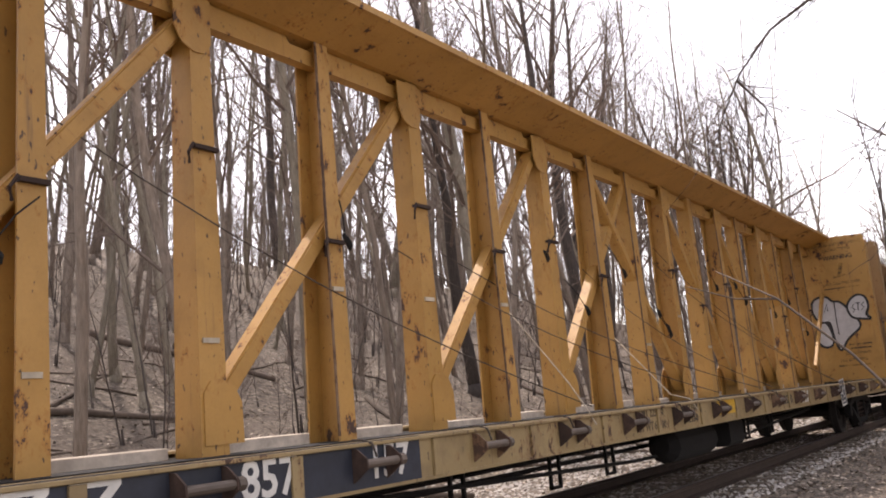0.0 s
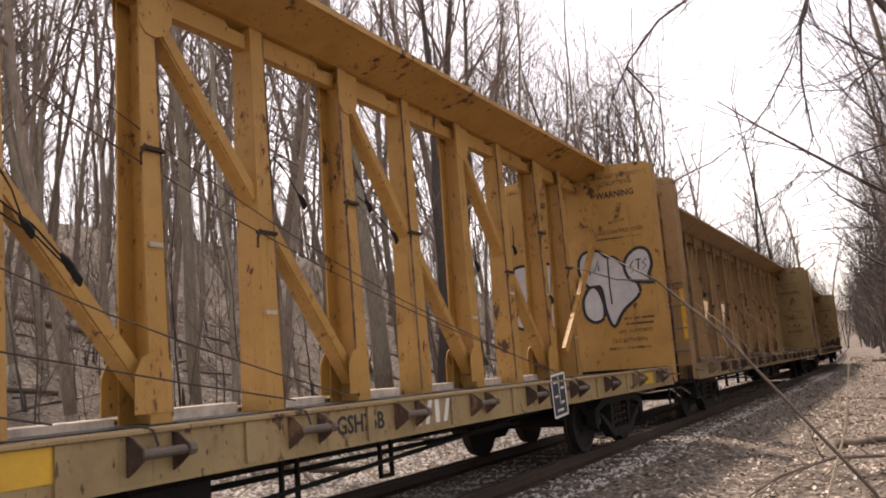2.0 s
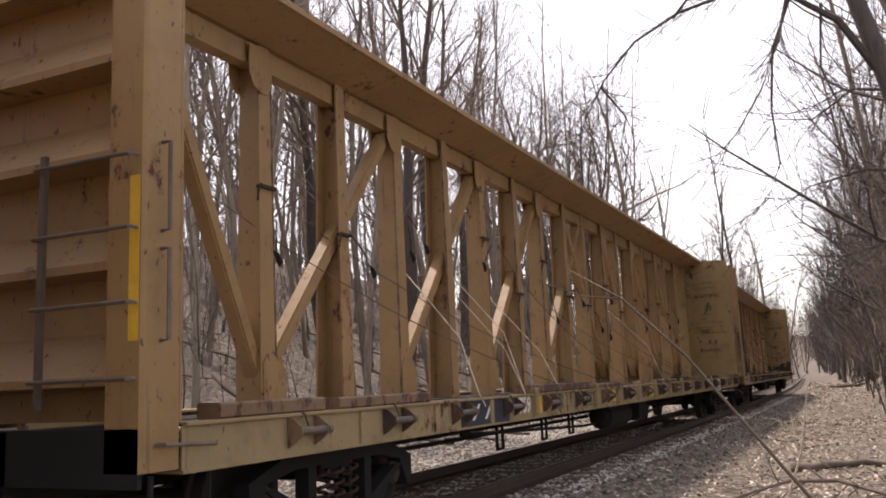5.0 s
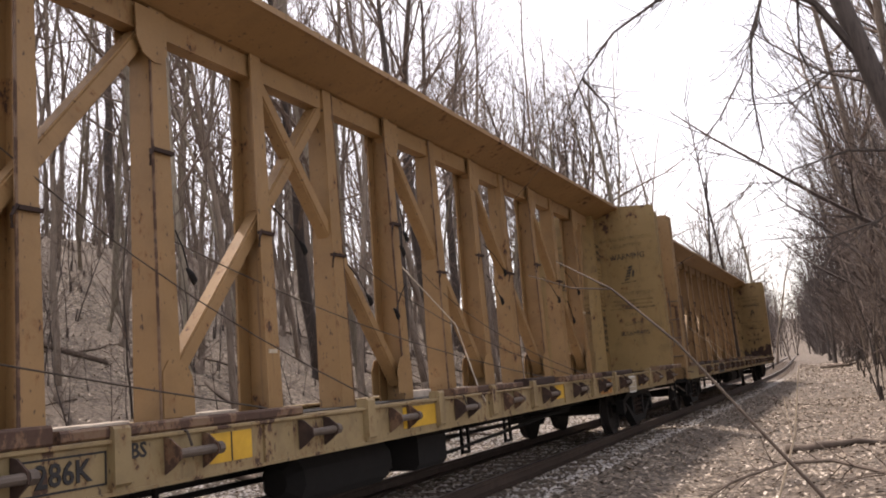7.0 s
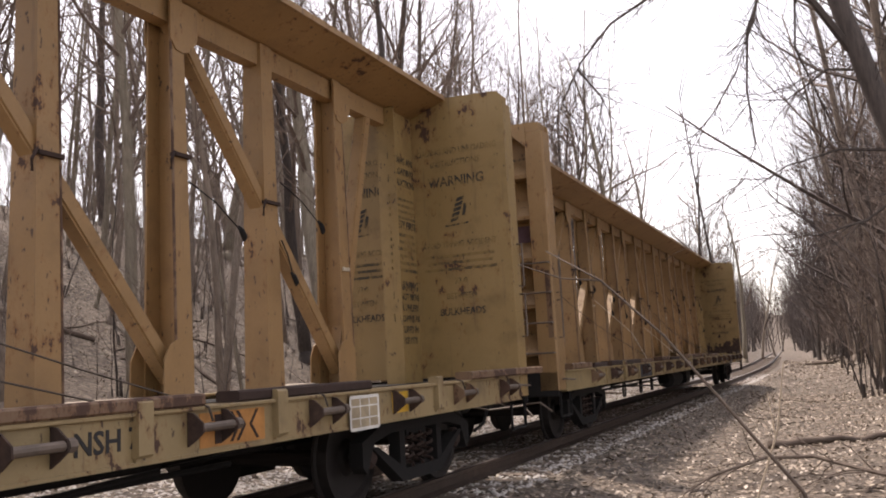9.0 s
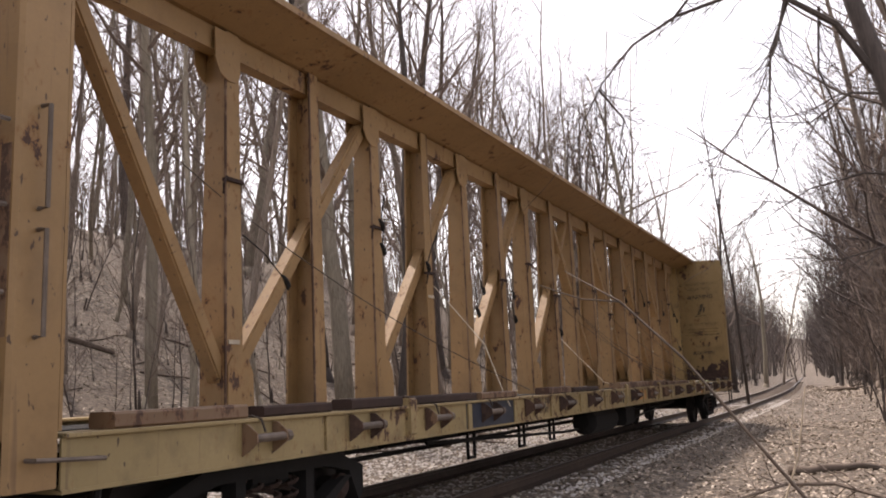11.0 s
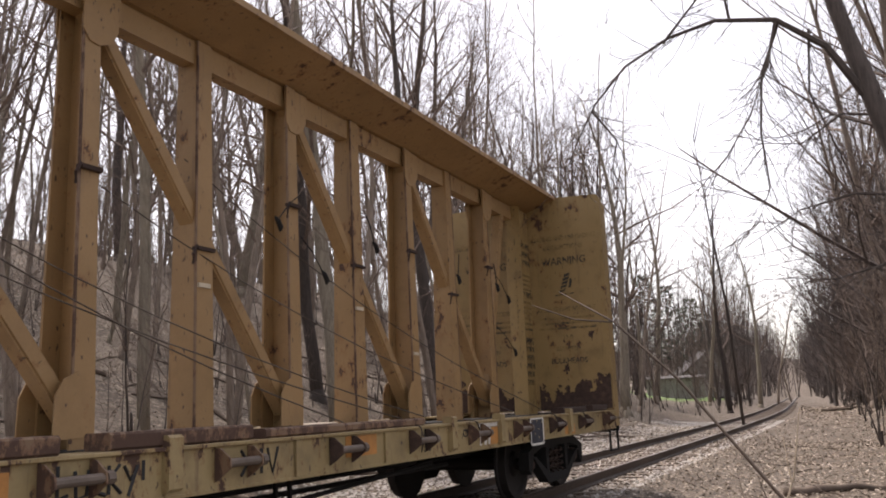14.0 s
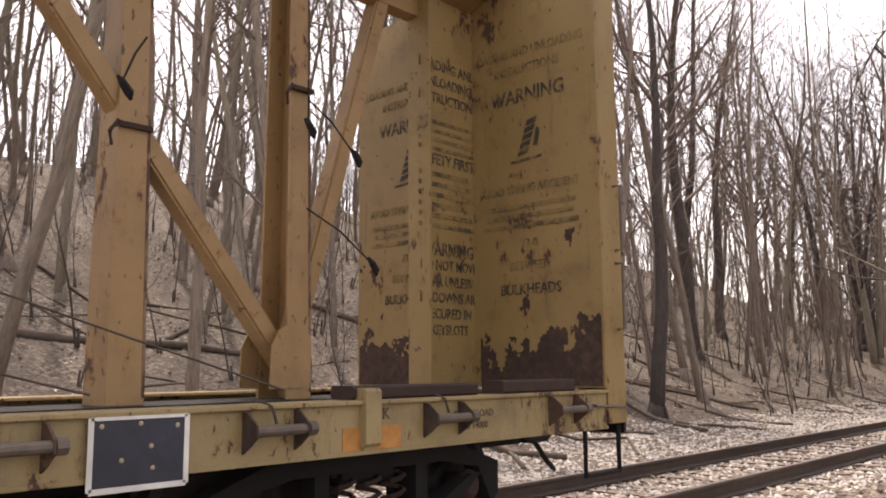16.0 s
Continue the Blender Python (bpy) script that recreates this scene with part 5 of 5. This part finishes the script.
def overhanging_tree():
    """The near tree whose limb arches over the path."""
    rnd = random.Random(9)
    t = thing("tree", "dark leaning tree with a limb arching over the path", "tree")
    trunk, crown = Shape(), Shape()
    D = 13.0
    base = along(7.5, -5, D)
    base.z = height(base.x, base.y) - 0.2
    pts = [base, along(5.8, 6, D), along(3.6, 14, D), along(1.8, 21, D), along(0.3, 27, D), along(-1.5, 33, D)]
    trunk.tube(pts, [0.20, 0.17, 0.15, 0.12, 0.09, 0.05], 9)
    arch = [along(2.6, 17, D), along(0.6, 20.5, D - 0.2), along(-2.2, 22.6, D - 0.4), along(-5.9, 23.2, D - 0.6), along(-9.0, 22.6, D - 0.7), along(-12, 21.2, D - 0.8), along(-14.2, 19.0, D - 0.9), along(-15.5, 16.8, D - 0.9), along(-16.6, 14.5, D - 0.9)]
    rads = [0.07, 0.05, 0.038, 0.029, 0.023, 0.018, 0.014, 0.010, 0.005]
    crown.tube(arch, rads, 6)
    limbs = [
        [along(-2.2, 22.6, D - 0.4), along(-3.0, 20.0, D - 0.5), along(-4.3, 17.2, D - 0.6), along(-6.0, 14.8, D - 0.7), along(-8.0, 12.9, D - 0.8)],
        [along(-2.0, 22.5, D - 0.4), along(-3.4, 19.5, D), along(-3.8, 16.0, D), along(-3.6, 12.6, D), along(-4.5, 10.5, D), along(-6.3, 9.2, D)],
        [along(-0.3, 21.7, D), along(-0.7, 18.0, D + 0.5), along(0.8, 13.5, D + 0.6), along(1.7, 10, D + 0.8)],
        [along(4.5, 11, D), along(1.2, 11.6, D), along(-2.0, 11.0, D - 0.3), along(-5.5, 9.0, D - 0.6)],
        [along(5.0, 9, D), along(2.2, 7.2, D), along(-0.5, 6.6, D - 0.2), along(-3.2, 6.9, D - 0.4)],
        [along(-5.0, 23.1, D - 0.5), along(-5.3, 25.5, D - 0.5), along(-4.6, 28, D - 0.5)],
        [along(-9.4, 22.3, D - 0.7), along(-7.0, 24.6, D - 0.7), along(-5.6, 27.5, D - 0.7)],
        [along(-14.4, 18.6, D - 0.9), along(-12.9, 16.6, D - 0.9), along(-13.4, 14.6, D - 0.9)],
        [along(3.0, 16, D), along(1.0, 16.4, D), along(-1.5, 15.0, D), along(-4.2, 15.4, D)],
    ]
    for pl in limbs:
        n = len(pl)
        crown.tube(pl, [0.024 - 0.019 * i / (n - 1) for i in range(n)], 5)
    for pl in limbs + [arch[2:]] + [pts[2:]]:
        for i in range(len(pl) - 1):
            for k in range(7):
                p = pl[i].lerp(pl[i + 1], rnd.random())
                d = rand_dir(rnd, (pl[i + 1] - pl[i]).normalized(), 0.9)
                tw = grow(crown, rnd, p, d, rnd.uniform(0.3, 1.1), 0.0075, 3, 3, -0.03, 0.25, 0.4)
                for m in range(2):
                    w, wr, wd = tw[rnd.randint(1, 3)]
                    grow(crown, rnd, w, rand_dir(rnd, wd, 0.8), rnd.uniform(0.12, 0.4), 0.005, 2, 3, 0, 0.25, 0.5)
    part("trunk", trunk, BARK[1], t, smooth=True)
    part("crown", crown, BARK[1], t)


overhanging_tree()


def near_sticks():
    """Dead sticks, saplings and logs beside the path."""
    D = 5.2
    s = Shape()
    foot = along(0.5, -14.5, D)
    foot.z = height(foot.x, foot.y)
    s.tube([foot, along(-3.0, -8.6, D), along(-5.3, -5.6, D), along(-10.3, 1.1, D), along(-14.0, 4.9, D), along(-17.4, 7.05, D)], [0.012, 0.011, 0.010, 0.008, 0.007, 0.003], 6)
    s.tube([along(-14.0, 4.9, D), along(-16.5, 5.2, D), along(-19.3, 6.3, D - 0.05)], [0.007, 0.005, 0.003], 5)
    ob = new("dead_branch", s.mesh("dead_branch", DEADWOOD, True))
    tagged(ob, "bare dead branch leaning up from the path edge", "branch")
    # tall thin pole tree beyond
    s = Shape()
    rnd = random.Random(31)
    foot = along(-6.6, 0.4, 40)
    foot.z = height(foot.x, foot.y) - 0.1
    line = [foot, along(-6.9, 5, 40), along(-7.4, 10, 40), along(-8.0, 16.4, 40)]
    s.tube(line, [0.075, 0.06, 0.045, 0.015], 6)
    for i in range(16):
        grow(s, rnd, line[1].lerp(line[3], rnd.random()), rand_dir(rnd, Vector((0, 0, 1)), 0.9), rnd.uniform(0.8, 2.2), 0.025, 3, 4)
    ob = new("tree", s.mesh("tree", BARK[1], True))
    tagged(ob, "tall thin leafless tree beside the rails", "tree")
    # pale upright stick
    s = Shape()
    a, b = Vector((-0.95, 9.7, 0)), Vector((-0.58, 10.0, 1.44))
    a.z = height(a.x, a.y)
    s.tube([a, a.lerp(b, 0.5) + Vector((0.07, 0, 0)), b], [0.014, 0.011, 0.005], 5)
    s.tube([a.lerp(b, 0.45) + Vector((0.06, 0, 0)), a.lerp(b, 0.75) + Vector((-0.10, 0.05, 0.05))], [0.008, 0.003], 4)
    ob = new("stick", s.mesh("stick", PALESTICK))
    tagged(ob, "pale dry stick standing in the leaves", "stick")

    def log(x, y, turn, L, r, name="log", label="rotting log lying in dry leaves", mat=DEADWOOD):
        g = Shape()
        q = random.Random(int(x * 100 + y * 10))
        c, sn = math.cos(radians(turn)), math.sin(radians(turn))
        pts = []
        for i in range(6):
            u = (i / 5 - 0.5) * L
            px, py = x + c * u, y + sn * u
            pts.append((px, py, height(px, py) + r * 0.7 + q.uniform(-0.03, 0.03)))
        g.tube(pts, [r * (1.05 - 0.09 * i) for i in range(6)], 8)
        tagged(new(name, g.mesh(name, mat, True)), label, "log" if r > 0.04 else "branch")

    log(-0.55, 15.0, 34, 1.5, 0.07)
    log(0.5, 15.9, 40, 1.5, 0.055)
    log(-1.4, 72, 10, 2.6, 0.15)
    log(-1.0, 79, -4, 2.8, 0.13)
    for x, y, turn, L, r in ((-9.6, 10.5, 12, 5.5, 0.14), (-12, 15, -30, 5, 0.12), (-10.5, 21, 40, 4.5, 0.10), (-14, 8, 70, 6, 0.16), (-13.5, 24, -15, 5, 0.13), (-9.2, 17, 160, 3.6, 0.07), (-17, 13, 30, 6, 0.18), (-8.7, 14.2, 75, 3.2, 0.06), (-9.0, 19.5, 5, 4.2, 0.08)):
        log(x, y, turn, L * 0.8, r * 0.55, "fallen_log", "fallen branch on the leafy slope")
    q = random.Random(3)
    for i in range(26):
        log(q.uniform(-2.2, 2.4), q.uniform(6, 30), q.uniform(0, 180), q.uniform(0.5, 2.0), q.uniform(0.008, 0.02), "twig", "dry twig on the path")
    for i in range(90):
        log(q.uniform(-18, -7.5), q.uniform(4, 34), q.uniform(0, 180), q.uniform(0.8, 3.5), q.uniform(0.012, 0.045), "twig", "dry branch on the slope")
    # broken branch lying across the leaves, with its side twigs
    s = Shape()
    rnd = random.Random(63)
    line = [Vector(p) for p in ((-1.75, 9.7, 0.06), (-1.42, 10.1, 0.24), (-0.96, 11.0, 0.31), (-0.42, 11.05, 0.32), (0.12, 10.2, 0.27), (0.9, 9.6, 0.16), (1.6, 9.2, 0.05))]
    s.tube(line, [0.008, 0.014, 0.019, 0.022, 0.024, 0.026, 0.028], 6)
    for i in range(26):
        k = rnd.randint(0, 5)
        p = line[k].lerp(line[k + 1], rnd.random())
        tw = grow(s, rnd, p, rand_dir(rnd, Vector((-0.6, 0, rnd.uniform(-0.5, 0.35))).normalized(), 0.8), rnd.uniform(0.3, 0.9), 0.009, 3, 4, -0.06, 0.25, 0.3)
        grow(s, rnd, tw[2][0], rand_dir(rnd, tw[2][2], 0.7), rnd.uniform(0.15, 0.4), 0.005, 2, 3, -0.05, 0.25, 0.4)
    tagged(new("fallen_branch", s.mesh("fallen_branch", DEADWOOD)), "broken twiggy branch lying across dry leaves", "branch")
    # bramble arc in front
    s = Shape()
    for k in range(4):
        p0 = Vector((-0.3 + 0.35 * k, 6.4 + 0.5 * k, 0))
        p0.z = height(p0.x, p0.y)
        pts = [p0 + Vector((0.0, 0, 0)), p0 + Vector((-0.05, 0.1, 0.28)), p0 + Vector((0.3, 0.1, 0.42 + 0.05 * k)), p0 + Vector((1.0, 0.2, 0.40)), p0 + Vector((1.8, 0.2, 0.22))]
        s.tube(pts, [0.012, 0.011, 0.01, 0.008, 0.004], 5)
    tagged(new("bramble", s.mesh("bramble", DEADWOOD)), "bare arching bramble stems at the path edge", "bush")


near_sticks()


def leaf_litter():
    """Loose dry leaves lying on the ground near the camera."""
    rnd = np.random.default_rng(8)
    s = Shape()
    count = 0
    while count < 84000:
        if count < 14000:
            y = 22 + 68 * rnd.random() ** 1.3
            x = TRACK_X + bend(y) + rnd.uniform(1.7, 8.5)
        elif count < 46000:
            x, y = rnd.uniform(-3.2, 3.5), 4 + 26 * rnd.random() ** 1.6
        elif count < 56000:
            x, y = rnd.uniform(-6.4, -3.2), 5 + 30 * rnd.random() ** 1.5
        else:
            x, y = -6.2 - 16 * rnd.random() ** 1.3, rnd.uniform(2, 40)
        z = height(x, y) + 0.012
        r = rnd.uniform(0.015, 0.042) * (1.0 + max(0.0, y - 22) * 0.025)
        a, b, c = rnd.uniform(0, 6.28), rnd.uniform(-0.5, 0.5), rnd.uniform(-0.5, 0.5)
        ux, uy = math.cos(a) * r, math.sin(a) * r
        vx, vy = -math.sin(a) * r * 0.6, math.cos(a) * r * 0.6
        n = len(s.v)
        lift = abs(b) * r + abs(c) * r * 0.6
        s.v += [(x - ux, y - uy, z - b * r + lift), (x + vx, y + vy, z + c * r * 0.6 + lift), (x + ux, y + uy, z + b * r + lift), (x - vx, y - vy, z - c * r * 0.6 + lift)]
        s.f.append((n, n + 1, n + 2, n + 3))
        count += 1
    tagged(new("leaf_litter", s.mesh("leaf_litter", LEAF)), "dry brown leaves scattered over the ground", "leaves", kind="stuff")


leaf_litter()


def ballast():
    """Pale broken stone and bleached leaves beside and between the rails."""
    rnd = np.random.default_rng(21)
    s = Shape()
    for i in range(27000):
        y = 2 + 44 * rnd.random() ** 1.3
        x = TRACK_X + bend(y) + (rnd.uniform(-4.2, -1.0) if i % 2 else rnd.uniform(-1.0, 1.55))
        z = height(x, y)
        r = rnd.uniform(0.015, 0.045)
        a = rnd.uniform(0, 6.28)
        ring = [(x + r * rnd.uniform(0.7, 1.3) * math.cos(a + k * 1.57), y + r * rnd.uniform(0.7, 1.3) * math.sin(a + k * 1.57), z + 0.004) for k in range(4)]
        s.add(ring + [(x + r * rnd.uniform(-0.4, 0.4), y + r * rnd.uniform(-0.4, 0.4), z + r * rnd.uniform(0.5, 1.0))], [(0, 1, 4), (1, 2, 4), (2, 3, 4), (3, 0, 4)])
    tagged(new("ballast", s.mesh("ballast", GRAVEL)), "pale broken track stone mixed with dry leaves", "gravel", kind="stuff")


ballast()


def homestead():
    """Shed, house, lawn and pines past the bend."""
    x0, y0 = -19.5, 106
    z = height(x0, y0)
    s = thing("shed", "long low grey shed with a flat roof", "shed", at=pose(x0, y0, z - 0.1, 0, 0, 8))
    part("wall", Shape().box(-3.3, 3.3, -1.5, 1.5, 0, 2.3), SIDING, s)
    part("roof", Shape().along_x([(-1.8, 2.3), (1.8, 2.3), (1.8, 2.5), (0, 2.75), (-1.8, 2.45)], -3.5, 3.5), ROOFM, s)
    for x in (-3.2, -1.1, 1.0, 3.1):
        part("batten", Shape().box(x, x + 0.1, -1.54, -1.5, 0, 2.3), SIDING, s)
    hx, hy = -19.0, 124
    h = thing("house", "grey house with a steep gable roof behind bare trees", "house", at=pose(hx, hy, height(hx, hy) - 0.2, 0, 0, 20))
    part("wall", Shape().along_y([(-3.6, 0), (3.6, 0), (3.6, 3.2), (0, 6.0), (-3.6, 3.2)], -5, 5), SIDING, h)
    for sx in (-1, 1):
        part("roof", Shape().along_y([(sx * 4.1, 2.75), (sx * 4.1, 2.98), (0, 6.3), (0, 6.05)], -5.4, 5.4), ROOFM, h)
    for x, zz in ((-2, 1.4), (1.2, 1.4), (-0.5, 3.6)):
        w = part("window", Shape().box(x, x + 1.1, -5.03, -5.0, zz, zz + 1.4), GLASS, h)
        f = Shape()
        f.box(x - 0.08, x, -5.06, -5.0, zz - 0.08, zz + 1.48)
        f.box(x + 1.1, x + 1.18, -5.06, -5.0, zz - 0.08, zz + 1.48)
        f.box(x - 0.08, x + 1.18, -5.06, -5.0, zz + 1.4, zz + 1.48)
        part("window_frame", f, WHITE, w)
    lawn = Shape()
    xs, ys = axis((-42, -13, 1)), axis((76, 116, 2))
    lawn.v = [(x, y, height(x, y) + 0.04 - 0.3 * smooth(0.8, 1.0, abs((x + 27.5) / 14.5))) for y in ys for x in xs]
    n = len(xs)
    lawn.f = [(j * n + i, j * n + i + 1, (j + 1) * n + i + 1, (j + 1) * n + i) for j in range(len(ys) - 1) for i in range(n - 1)]
    tagged(new("lawn", lawn.mesh("lawn", GRASS, True)), "fresh green lawn beyond the wood", "lawn", kind="structure")
    rnd = random.Random(6)
    for px, py, hh in ((-24, 128, 15), (-28, 132, 17), (-22, 136, 14)):
        t = thing("pine_tree", "dark green pine behind the house", "tree", "pines", at=pose(px, py, height(px, py)))
        part("trunk", Shape().tube([(0, 0, -0.3), (0, 0, hh)], [0.22, 0.04], 7), BARK[1], t)
        c = Shape()
        for i in range(520):
            zz = hh * (0.25 + 0.75 * rnd.random())
            r = 3.4 * (1 - zz / hh) ** 0.7 * math.sqrt(rnd.random()) + 0.2
            a = rnd.uniform(0, 6.28)
            p = Vector((r * math.cos(a), r * math.sin(a), zz))
            d = Vector((math.cos(a), math.sin(a), rnd.uniform(-0.2, 0.4))).normalized() * rnd.uniform(0.4, 0.9)
            side = d.cross(Vector((0, 0, 1))).normalized() * 0.22
            c.add([p, p + d * 0.5 + side, p + d, p + d * 0.5 - side, p + d * 0.5 + Vector((0, 0, 0.15))], [(0, 1, 4), (1, 2, 4), (2, 3, 4), (3, 0, 4)])
        part("needles", c, NEEDLE, t)


homestead()


# ---------------------------------------------------------------- what moves


def rolled(t):
    return float(np.interp(t, [a for a, b in ROLL], [b for a, b in ROLL]))


def car_pose(i, t):
    y = FRONT + PITCH * i - rolled(t)
    a, b = y + 2.35, y + LENGTH - 2.35
    xa, xb = TRACK_X + bend(a), TRACK_X + bend(b)
    turn = -math.atan2(xb - xa, b - a)
    return pose(xa - (xb - xa) / (b - a) * 2.35, y, RAIL_Z, 0, 0, math.degrees(turn))


def motions():
    for i, (car, sets) in enumerate(TRAIN):
        walk(car, [(t, car_pose(i, t)) for t, u in ROLL])
        for w in sets:
            x, y, z = w.location
            walk(w, [(k / 10, pose(x, y, z, math.degrees(rolled(k / 10) / 0.42), 0, 0)) for k in range(161)])


motions()
